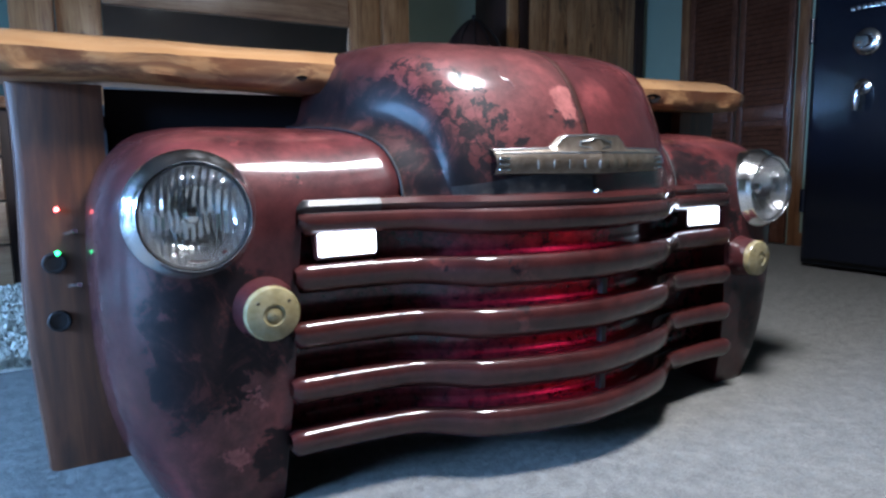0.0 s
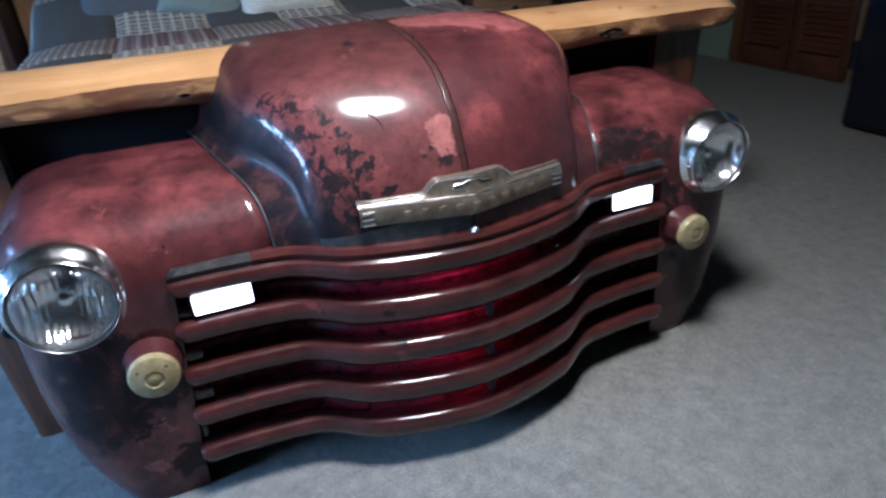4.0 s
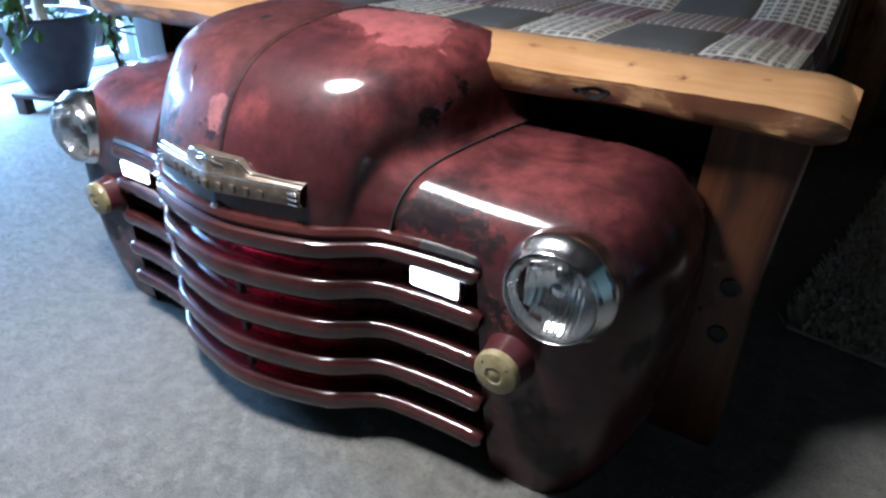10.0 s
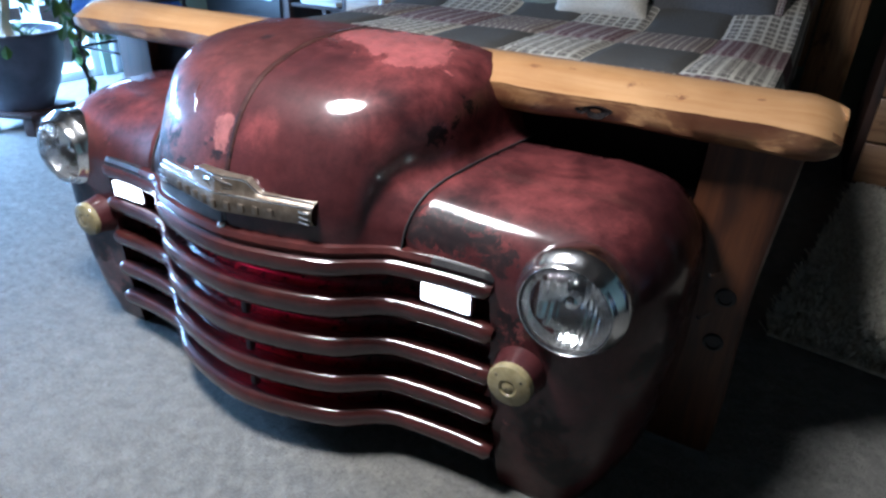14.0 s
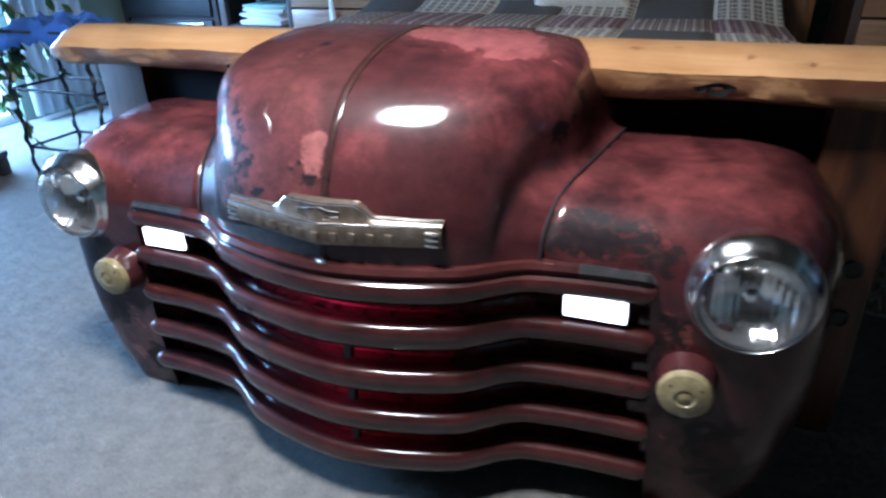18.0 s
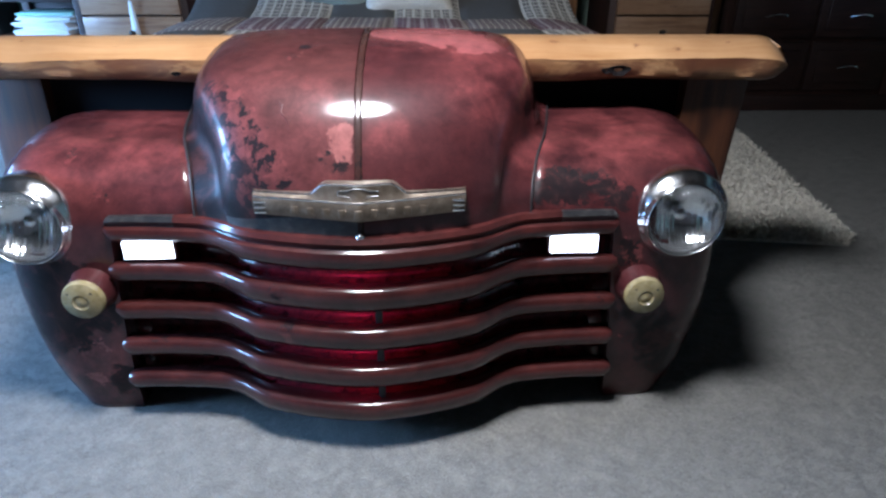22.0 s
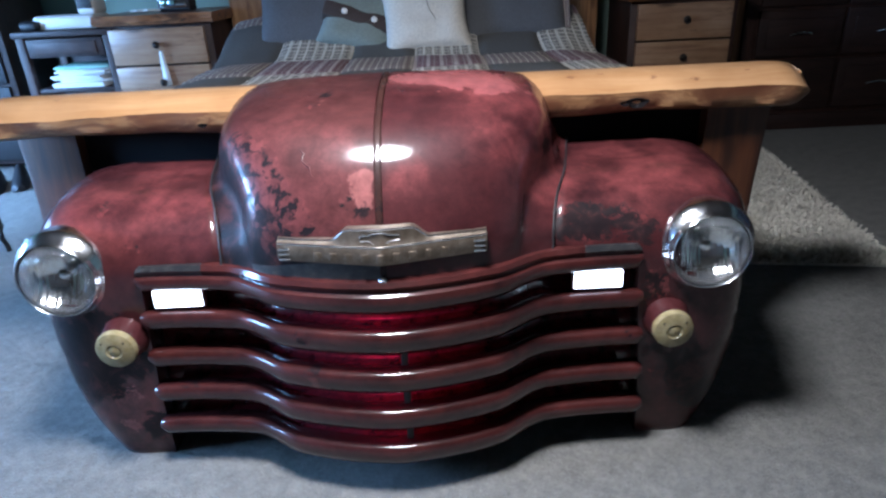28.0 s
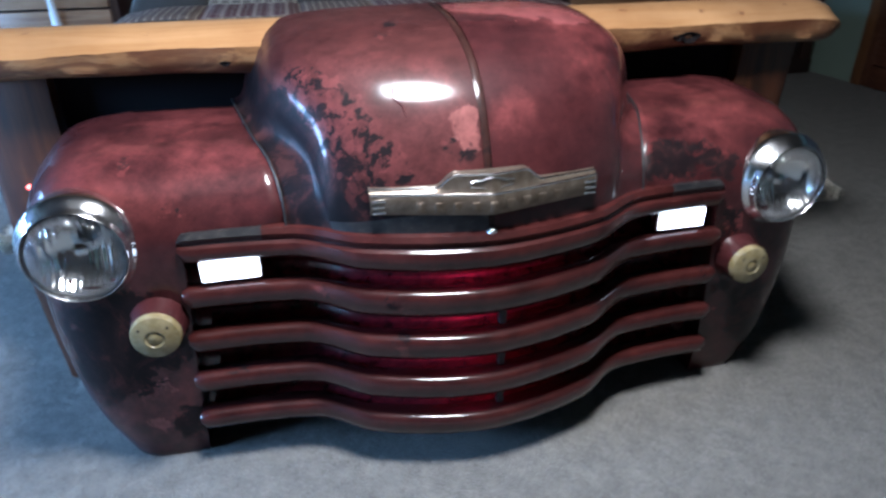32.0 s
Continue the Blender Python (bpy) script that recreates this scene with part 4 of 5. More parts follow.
# quilt patches
def cloth(name, base, stripe1, stripe2, sx, sy, mixv):
    base, stripe1, stripe2 = (tuple(0.85 * c for c in q) for q in (base, stripe1, stripe2))
    m = mat(name, base, 0.92)
    t, b, n, l = nodes(m)
    v = coords(m)
    fx = n("ShaderNodeTexWave")
    fx.bands_direction, fx.inputs["Scale"].default_value = "X", sx
    l(v, fx.inputs["Vector"])
    fy = n("ShaderNodeTexWave")
    fy.bands_direction, fy.inputs["Scale"].default_value = "Y", sy
    l(v, fy.inputs["Vector"])
    col = mix(m, math_node(m, "MULTIPLY", ramp(m, fx.outputs[0], [(0.78, G), (0.90, W)]), mixv), base, stripe1)
    col = mix(m, math_node(m, "MULTIPLY", ramp(m, fy.outputs[0], [(0.78, G), (0.90, W)]), mixv), col, stripe2)
    f2 = n("ShaderNodeTexWave")
    f2.bands_direction, f2.inputs["Scale"].default_value, f2.inputs["Distortion"].default_value = "X", sx * 2.3, 0.4
    l(v, f2.inputs["Vector"])
    col = mix(m, math_node(m, "MULTIPLY", ramp(m, f2.outputs[0], [(0.80, G), (0.92, W)]), mixv * 0.45), col, stripe1)
    wv = ramp(m, noise_tex(m, v, 160, 3), [(0.3, (0.7, 0.7, 0.7)), (0.7, W)])
    l(mix(m, 1.0, col, wv, "MULTIPLY"), b.inputs["Base Color"])
    bump(m, noise_tex(m, v, 120, 3), 0.4, 0.004)
    return m


M_Q = [cloth("charcoal_patch", (0.098, 0.096, 0.090), (0.12, 0.115, 0.11), (0.09, 0.088, 0.085), 20, 20, 0.3),
       cloth("cream_plaid_patch", (0.20, 0.18, 0.155), (0.74, 0.70, 0.60), (0.72, 0.68, 0.58), 7.6, 8.4, 0.9),
       cloth("burgundy_plaid_patch", (0.150, 0.070, 0.085), (0.56, 0.50, 0.46), (0.30, 0.22, 0.21), 5.7, 9, 0.8),
       cloth("taupe_stripe_patch", (0.19, 0.145, 0.135), (0.66, 0.60, 0.50), (0.17, 0.12, 0.12), 11.6, 6, 0.75)]


def quilt_top(s, y):
    """The quilt's surface at s across and y along: flat on top, falling over the sides."""
    a = abs(s) - (0.10 if s < 0 else 0.03) * sstep(0.0, 0.5, abs(s))
    wide = abs(s) - a
    top = 0.690 + 0.16 * sstep(1.75, 2.35, y)
    if a < 0.80:
        x, z = s, top - 0.018 * sstep(0.66, 0.80, a)
    else:
        d = a - 0.80
        x = math.copysign(0.80 + wide + 0.018 * sstep(0, 0.05, d) + 0.006 * math.sin(13 * y) * sstep(0.05, 0.3, d), s)
        z = top - 0.018 - d * 0.96
    z += 0.004 * math.sin(5.3 * y + 3 * s) + 0.006 * noise.noise((3 * x, 3 * y, 0.3)) + 0.003 * noise.noise((11 * x, 11 * y, 2.3))
    return Vector((x, y, z - 0.012 * (1 - sstep(0.50, 0.56, y))))


q = thing("quilt", Matrix.Identity(4), "patchwork quilt of charcoal, cream and burgundy plaid squares on the bed", "quilt")
rows = [[quilt_top(-1.30 + 2.52 * i / 60, 0.502 + 2.24 * j / 50) - Vector((0, 0, 0.009)) for i in range(61)] for j in range(51)]
part("backing", grid(rows), M_Q[3], q)
COLS = [-1.30, -0.91, -0.60, -0.26, 0.02, 0.31, 0.59, 0.88, 1.22]
LINES = [0.502, 0.66, 1.02, 1.40, 1.76, 2.20, 2.742]
for r, (y0, y1) in enumerate(zip(LINES, LINES[1:])):
    for c, (s0, s1) in enumerate(zip(COLS, COLS[1:])):
        m = M_Q[(2, 3)[c % 2]] if r % 2 else M_Q[(1, 0)[c % 2]]
        rows = []
        for j in range(13):
            row = []
            for i in range(13):
                u, v = i / 12, j / 12
                p = quilt_top(s0 + (s1 - s0) * u, y0 + (y1 - y0) * v)
                edge = min(u, 1 - u, v, 1 - v)
                p.z += 0.004 * sstep(0, 0.14, edge) - 0.005 * (1 - sstep(0, 0.03, edge)) + 0.0012 * math.sin(u * 25) * math.sin(v * 31)
                row.append(p)
            rows.append(row)
        part("patch", grid(rows), m, q)


def pillow_mesh(w, h, d, seed=0):
    rows = []
    n = 22
    for j in range(n + 1):
        row = []
        for i in range(n + 1):
            u, v = -1 + 2 * i / n, -1 + 2 * j / n
            puff = ((1 - u**4) * (1 - v**4)) ** 0.5
            pinch = 1 - 0.07 * (1 - abs(u) ** 2) * abs(v) ** 3
            pinch2 = 1 - 0.07 * (1 - abs(v) ** 2) * abs(u) ** 3
            row.append((u * w / 2 * pinch2, v * h / 2 * pinch, d / 2 * puff * (1 + 0.12 * noise.noise((2 * u, 2 * v, seed)))))
        rows.append(row)
    bm = grid([[Vector(p) for p in r] for r in rows])
    grid([[Vector((p[0], p[1], -p[2])) for p in r] for r in rows], bm)
    bmesh.ops.remove_doubles(bm, verts=bm.verts, dist=0.0006)
    return bm


def fabric(name, color):
    m = mat(name, color, 0.92)
    t, b, n, l = nodes(m)
    v = coords(m)
    l(ramp(m, noise_tex(m, v, 130, 4), [(0.3, tuple(c * 0.7 for c in color)), (0.7, color)]), b.inputs["Base Color"])
    bump(m, noise_tex(m, v, 110, 3), 0.4, 0.004)
    return m


M_GREYP = fabric("charcoal_pillow_cloth", (0.085, 0.088, 0.095))
M_SAGE = fabric("sage_pillow_cloth", (0.20, 0.24, 0.22))
M_CREAM = fabric("cream_pillow_cloth", (0.58, 0.54, 0.46))
M_BROWNC = fabric("brown_band_cloth", (0.05, 0.035, 0.03))
M_GINGHAM = cloth("gingham_band", (0.10, 0.05, 0.06), (0.5, 0.47, 0.42), (0.5, 0.47, 0.42), 26, 26, 0.8)

# pillows on the bed
def pillow(label, material, w, h, d, m, seed=0):
    p = link_mesh("pillow", pillow_mesh(w, h, d, seed), material)
    p.matrix_world = m
    return tagged(p, label, "pillow")


for x, s in ((-0.47, 1), (0.50, 2)):
    p = pillow("charcoal pillow with a checked edge, leaning on the quilt", M_GREYP, 0.52, 0.40, 0.16, pose(x, 2.12, 0.872, 62, 0, 0), s)
    part("checked_edge", box(0.205, 0.262, -0.175, 0.175, -0.036, 0.036, 0.015), M_GINGHAM, p, "checked fabric edge")
sage = pillow("small sage-green pillow with a brown buttoned band", M_SAGE, 0.34, 0.30, 0.12, pose(-0.24, 2.03, 0.825, 58, 18, 0), 3)
part("band", box(-0.172, 0.172, -0.04, 0.04, -0.058, 0.064, 0.02), M_BROWNC, sage, "dark brown fabric band")
for bx in (-0.07, 0.07):
    part("button", lathe([(0.014, 0.060), (0.014, 0.068), (0.009, 0.071), (0.001, 0.070)], pose(bx, 0, 0), 18), M_PLASTIC, sage, "pale round button")
cream = pillow("square cream pillow with a dark flower print", M_CREAM, 0.40, 0.34, 0.14, pose(0.075, 1.98, 0.835, 60, -4, 0), 4)
bm = bmesh.new()
for k in range(26):
    a = k * 2.39996
    r = 0.009 * math.sqrt(k)
    lathe([(0.006, 0.0), (0.005, 0.003), (0.001, 0.004)], pose(0.01 + r * math.cos(a), 0.085 + 0.7 * r * math.sin(a), 0.076 - 0.2 * r), 7, bm)
tube([(0.01, 0.055, 0.076), (0.02, 0.0, 0.078), (0.045, -0.05, 0.075)], 0.0015, 5, bm)
part("flower_print", bm, M_BROWNC, cream, "dark thread flower")

# headboard
hb = thing("headboard", pose(0, 2.80, 0), "knotty pine headboard with posts, a top rail and a mirror", "headboard")
for side in (-1, 1):
    part("post", box(min(side * 0.88, side * 1.07), max(side * 0.88, side * 1.07), 0, 0.12, 0, 1.75, 0.012), M_PINE_V, hb, "thick pine post")
    part("stile", box(min(side * 0.67, side * 0.875), max(side * 0.67, side * 0.875), 0.03, 0.09, 0.45, 1.66, 0.008), M_PINE_V, hb)
part("top_rail", box(-0.668, 0.668, 0.02, 0.09, 1.40, 1.64, 0.010), M_PINE_H, hb, "wide pine top rail")
part("lower_rail", box(-0.668, 0.668, 0.02, 0.09, 0.45, 0.90, 0.010), M_PINE_H, hb)
bm = box(-0.668, 0.668, 0.062, 0.068, 0.90, 1.40, 0.0)
for v in bm.verts:
    v.co.y -= 0.06 * (v.co.z - 1.15)
part("mirror", bm, M_MIRROR, hb, "mirror glass leaning between the rails", False)

# nightstands
def nightstand(x, label):
    ns = thing("nightstand", pose(x, 2.45, 0), label, "nightstand", "nightstands by the bed")
    part("body", box(-0.29, 0.29, 0.02, 0.48, 0.03, 0.83, 0.006), M_DARKWOOD_V, ns, "dark side panels")
    rows = []
    for i in range(33):
        px = -0.32 + 0.64 * i / 32
        e = 0.012 * math.sin(9 * px + x) + 0.006 * math.sin(31 * px)
        rows.append([Vector((px, *q)) for q in ((-0.03 + e, 0.835), (-0.045 + e, 0.855), (-0.03 + e, 0.885), (0.49, 0.888), (0.50, 0.86), (0.49, 0.832))])
    part("top", grid(rows, None, True, True), M_SLAB, ns, "rough live-edge slab top")
    for z0, z1 in ((0.63, 0.815), (0.435, 0.62), (0.24, 0.425), (0.05, 0.23)):
        d = part("drawer", box(-0.255, 0.255, -0.012, 0.022, z0, z1, 0.006), M_PINE_H, ns, "knotty pine drawer front")
        part("knob", lathe([(0.008, 0.0), (0.008, 0.012), (0.017, 0.018), (0.019, 0.028), (0.012, 0.036), (0.001, 0.038)], pose(0, -0.012, (z0 + z1) / 2 + 0.01) @ FWD, 20), M_BRASS, d, "dark round knob")
    return ns


nl = nightstand(-1.375, "knotty pine nightstand with a rough slab top and dark knobs")
nr = nightstand(1.455, "knotty pine nightstand with drawers beside a tall dark cabinet")
tag = thing("hang_tag", pose(-1.36, 2.424, 0.70), "pale paper strip hanging from the nightstand's knob", "tag")
part("strip", grid([[Vector((-0.008 - 0.002 * k, -0.004 - 0.004 * math.sin(k), -0.03 * k)), Vector((0.010 + 0.003 * k, -0.004 - 0.003 * math.sin(k + 1), -0.03 * k))] for k in range(7)]), M_PAPER, tag)
tag.children[0].modifiers.new("thickness", "SOLIDIFY").thickness = 0.002

# things on the left nightstand
cb = thing("clock_radio", pose(-1.30, 2.62, 0.888), "small dark clock radio on the nightstand", "clock")
part("body", box(-0.09, 0.09, -0.05, 0.06, 0.0, 0.085, 0.014, 3), M_BLACK, cb)
part("face", box(-0.07, 0.07, -0.054, -0.049, 0.02, 0.065, 0.002), M_MIRROR, cb, "glossy dark face")
gb = thing("eyeglasses", pose(-1.45, 2.53, 0.888), "pale cloth and folded spectacles", "eyeglasses")
part("frame", tube([(-0.07, 0, 0.012), (-0.03, -0.02, 0.016), (0.0, 0.0, 0.014), (0.03, -0.02, 0.016), (0.08, 0.02, 0.012)], 0.005, 8), M_PLASTIC, gb)

# lamp on the right nightstand with a ribbed black shade
lp = thing("table_lamp", pose(1.50, 2.72, 0.888), "table lamp with a ribbed black conical shade", "lamp")
part("base", lathe([(0.001, 0.0), (0.085, 0.0), (0.085, 0.012), (0.05, 0.03), (0.018, 0.06), (0.025, 0.14), (0.04, 0.20), (0.02, 0.26), (0.010, 0.30), (0.010, 0.42)], n=32), M_BLACKMETAL, lp)
sh = part("shade", lathe([(0.185, 0.42), (0.15, 0.49), (0.10, 0.55), (0.05, 0.595), (0.022, 0.61)], n=24), M_DARKWOOD, lp, "black conical shade")
for k in range(12):
    a = 2 * math.pi * k / 12
    part("rib", tube([(r * math.cos(a), r * math.sin(a), h) for r, h in ((0.190, 0.417), (0.154, 0.492), (0.104, 0.553), (0.053, 0.599), (0.02, 0.615))], 0.005, 6), M_BLACKMETAL, sh)
part("finial", lathe([(0.012, 0.608), (0.008, 0.625), (0.014, 0.638), (0.001, 0.652)], n=16), M_BLACKMETAL, lp)

# dark side table with papers and a machine
st = thing("side_table", pose(-1.88, 2.45, 0), "dark wooden side table with a drawer and an open shelf", "side table")
part("top", box(-0.27, 0.27, -0.01, 0.44, 0.795, 0.825, 0.006), M_DARKWOOD, st)
for sx in (-1, 1):
    for y in (0.02, 0.39):
        part("leg", box(sx * 0.235 - 0.022, sx * 0.235 + 0.022, y - 0.022, y + 0.022, 0, 0.795, 0.004), M_DARKWOOD_V, st)
dr = part("drawer", box(-0.205, 0.205, 0.0, 0.40, 0.69, 0.785, 0.005), M_DARKWOOD, st)
part("drawer_panel", box(-0.17, 0.17, -0.007, 0.001, 0.705, 0.77, 0.004), M_DARKWOOD_V, dr)
part("shelf", box(-0.22, 0.22, 0.01, 0.40, 0.50, 0.522, 0.004), M_DARKWOOD, st)
part("low_shelf", box(-0.22, 0.22, 0.01, 0.40, 0.20, 0.222, 0.004), M_DARKWOOD, st)
part("back", box(-0.22, 0.22, 0.400, 0.408, 0.20, 0.69, 0.0), M_DARKWOOD, st)
rng = random.Random(4)
for k in range(9):
    z = 0.523 + 0.0125 * k
    bk = thing("paper_stack", pose(-1.86 + rng.uniform(-0.02, 0.02), 2.62 + rng.uniform(-0.02, 0.02), z, 0, 0, rng.uniform(-9, 9)), "pale magazine lying in a pile on the shelf", "magazine", "magazines on the shelf")
    part("page_block", box(-0.145, 0.145, -0.13, 0.10, 0.0, 0.0115, 0.002), M_MINT if k == 8 else M_PAPER, bk)
pr = thing("sewing_machine", pose(-1.86, 2.62, 0.826), "white table machine with a dark window", "machine")
part("bed_plate", box(-0.20, 0.14, -0.10, 0.10, 0.0, 0.07, 0.02, 3), M_PLASTIC, pr)
part("column", box(0.04, 0.14, -0.07, 0.08, 0.07, 0.30, 0.02, 3), M_PLASTIC, pr)
part("arm", box(-0.20, 0.14, -0.06, 0.07, 0.22, 0.31, 0.025, 3), M_PLASTIC, pr)
part("window", box(0.05, 0.13, -0.075, -0.069, 0.10, 0.16, 0.004), M_BLACK, pr, "dark window")
ba = thing("black_pouch", pose(-2.07, 2.52, 0.826), "small black case on the table", "case")
part("body", box(-0.05, 0.05, -0.04, 0.05, 0, 0.05, 0.02, 3), M_BLACK, ba)

# dark chest in the corner
ch = thing("chest_of_drawers", pose(-2.78, 2.72, 0), "dark chest of glossy drawers against the wall", "chest")
part("body", box(-0.40, 0.40, 0.012, 0.50, 0.04, 1.22, 0.01), M_DARKWOOD, ch)
part("top", box(-0.43, 0.43, -0.02, 0.52, 1.22, 1.255, 0.008), M_DARKWOOD, ch)
for k in range(5):
    z = 0.07 + 0.23 * k
    d = part("drawer", box(-0.36, 0.36, -0.008, 0.02, z, z + 0.21, 0.006), M_BLACK, ch, "glossy black drawer front")
    part("pull", box(-0.30, 0.30, -0.022, -0.006, z + 0.178, z + 0.190, 0.004), M_CHROME, d, "long pale pull")
sho = thing("shoes", pose(-2.36, 2.36, 0, 0, 0, 25), "pair of dark shoes on the carpet", "shoes")
for dx in (-0.06, 0.06):
    rows = [[Vector((dx + w * math.cos(a), y, 0.002 + max(0, h * math.sin(a)))) for a in (math.pi * i / 10 for i in range(11))] for y, w, h in ((-0.14, 0.012, 0.02), (-0.12, 0.038, 0.045), (-0.05, 0.047, 0.06), (0.03, 0.038, 0.095), (0.10, 0.038, 0.11), (0.13, 0.03, 0.10), (0.14, 0.01, 0.06))]
    part("shoe", grid(rows), M_BLACK, sho)

# tall dark cabinet with drawers
ar = thing("tall_cabinet", pose(1.87, 2.85, 0), "tall dark-stained cabinet of knotty boards with drawers and chrome pulls", "cabinet")
part("body", box(0.0, 1.32, 0.02, 0.44, 0.05, 2.1, 0.01), M_DARKWOOD_V, ar)
part("plinth", box(-0.02, 1.33, -0.012, 0.43, 0.0, 0.10, 0.012), M_DARKWOOD, ar)
for x0, x1 in ((0.0, 0.085), (0.095, 0.165), (1.23, 1.32)):
    part("stile", box(x0, x1, -0.006, 0.03, 0.10, 2.1, 0.006), M_PINE_V if x0 < 0.05 else M_DARKWOOD_V, ar)
for x0, x1 in ((0.185, 0.69), (0.71, 1.215)):
    for z0, z1 in ((0.13, 0.43), (0.45, 0.72), (0.74, 0.98)):
        d = part("drawer", box(x0, x1, -0.008, 0.022, z0, z1, 0.008), M_DARKWOOD, ar, "dark carved drawer front")
        part("drawer_panel", box(x0 + 0.05, x1 - 0.05, -0.018, -0.006, z0 + 0.05, z1 - 0.05, 0.008), M_DARKWOOD, d)
        xc, zc = (x0 + x1) / 2, (z0 + z1) / 2
        part("pull", tube([(xc - 0.065, -0.018, zc - 0.008), (xc - 0.05, -0.038, zc + 0.002), (xc, -0.045, zc + 0.01), (xc + 0.05, -0.038, zc + 0.002), (xc + 0.065, -0.018, zc - 0.008)], [0.007, 0.006, 0.005, 0.006, 0.007], 10), M_CHROME, d, "curved chrome pull")
for k in range(6):
    x0 = 0.19 + 0.172 * k
    part("board", box(x0, x0 + 0.166, -0.004, 0.022, 1.02, 2.06, 0.004), M_PINE_V, ar, "upright knotty pine board")
part("top_rail", box(0.17, 1.23, -0.012, 0.02, 0.985, 1.02, 0.005), M_DARKWOOD, ar)

# louvred closet doors in the right wall
for y0, y1 in ((1.60, 2.00), (2.02, 2.42)):
    dd = thing("louvre_door", pose(XR - 0.035, y0, 0), "reddish-brown louvred closet door", "closet door", "closet doors", "structure")
    w = y1 - y0
    part("backing", box(0.0272, 0.034, 0.02, w - 0.02, 0.03, 2.0, 0), M_LOUVER, dd, smooth=False)
    for a, c in ((0.0, 0.05), (w - 0.05, w)):
        part("stile", box(0, 0.03, a, c, 0.01, 2.03, 0.004), M_LOUVER, dd)
    for z0, z1 in ((0.01, 0.14), (0.83, 0.92), (1.95, 2.03)):
        part("rail", box(0.002, 0.028, 0.05, w - 0.05, z0, z1, 0.003), M_LOUVER, dd)
    for z0, z1 in ((0.15, 0.82), (0.93, 1.94)):
        n_ = int((z1 - z0) / 0.034)
        for k in range(n_):
            z = z0 + 0.017 + k * 0.034
            part("slat", grid([[Vector((0.004, yy, z - 0.014)), Vector((0.007, yy, z - 0.016)), Vector((0.026, yy, z + 0.012)), Vector((0.023, yy, z + 0.014))] for yy in (0.05, w - 0.05)], None, True, True), M_LOUVER, dd, smooth=False)
for y0, y1, z0, z1 in ((1.51, 1.585, 0, 2.10), (2.435, 2.51, 0, 2.10), (1.585, 2.435, 2.04, 2.10)):
    tagged(link_mesh("trim", box(XR - 0.022, XR + 0.0, y0, y1, z0, z1, 0.005), M_TRIM), "stained wood door trim", "trim", kind="structure")
for z in (1.36, 1.18):
    sp = thing("light_switch", pose(XR - 0.008, 1.455, z), "white wall switch plate", "switch")
    part("plate", box(0, 0.007, -0.035, 0.035, -0.057, 0.057, 0.003), M_PLASTIC, sp)
    part("rocker", box(-0.005, 0.002, -0.012, 0.012, -0.025, 0.025, 0.002), M_PLASTIC, sp)

# gun-metal safe
sf = thing("safe", pose(2.43, 0.20, 0), "tall black safe with a dial and a lever handle", "safe")
part("body", box(0.03, 0.72, 0.0, 0.83, 0.02, 1.52, 0.02, 3), M_SAFE, sf)
dsf = part("door", box(0.0, 0.034, 0.03, 0.80, 0.05, 1.49, 0.014, 3), M_SAFE, sf, "glossy black door")
WEST = pose(0, 0, 0, 0, -90, 0)
part("dial", lathe([(0.060, 0.0), (0.062, 0.008), (0.052, 0.016), (0.032, 0.018), (0.030, 0.036), (0.024, 0.044), (0.001, 0.045)], pose(0.0, 0.545, 1.105) @ WEST, 36), M_CHROME, dsf, "chrome dial")
part("handle", tube([(0.0, 0.55, 0.90), (-0.045, 0.55, 0.90), (-0.055, 0.55, 0.88), (-0.055, 0.552, 0.83), (-0.05, 0.556, 0.79)], [0.017, 0.013, 0.014, 0.016, 0.011], 14), M_CHROME, dsf, "chrome lever")
part("rose", lathe([(0.036, 0.0), (0.036, 0.006), (0.028, 0.012), (0.001, 0.013)], pose(0.0, 0.55, 0.90) @ WEST, 30), M_CHROME, dsf)
for k in range(7):
    part("label_mark", box(-0.002, 0.001, 0.63 - 0.026 * k - 0.018, 0.63 - 0.026 * k, 1.258, 1.278, 0.001), M_CHROME, dsf)
for z in (0.35, 1.2):
    part("hinge", lathe([(0.016, -0.06), (0.016, 0.06), (0.001, 0.062)], pose(0.012, 0.815, z), 16), M_SAFE, sf)

# shaggy rugs on both sides of the bed
def rug(x, y, w, d, turn, n, label):
    rr = random.Random(int(10 * x) + 99)
    r = thing("shaggy_rug", pose(x, y, 0, 0, 0, turn), label, "rug", "rugs by the bed")
    part("backing", box(-w / 2, w / 2, -d / 2, d / 2, 0.001, 0.014, 0.004), M_RUG, r)
    vs, fs = [], []
    for k in range(n):
        px, py = rr.uniform(-w / 2, w / 2), rr.uniform(-d / 2, d / 2)
        a, tilt, h = rr.uniform(0, 6.28), rr.uniform(0.2, 1.1), rr.uniform(0.026, 0.052)
        dx, dy = math.cos(a), math.sin(a)
        wd = rr.uniform(0.004, 0.008)
        ex, ey, ez = px + dx * h * math.sin(tilt), py + dy * h * math.sin(tilt), 0.012 + h * math.cos(tilt)
        i = len(vs)
        vs += [(px - dy * wd, py + dx * wd, 0.010), (px + dy * wd, py - dx * wd, 0.010), (ex + dy * wd * 0.7, ey - dx * wd * 0.7, ez), (ex - dy * wd * 0.7, ey + dx * wd * 0.7, ez)]
        fs.append((i, i + 1, i + 2, i + 3))
    me = bpy.data.meshes.new("pile")
    me.from_pydata(vs, [], fs)
    me.materials.append(M_RUG)
    p = new("pile", me)
    p.parent = r
    tagged(p, "long cream wool pile", kind="stuff")


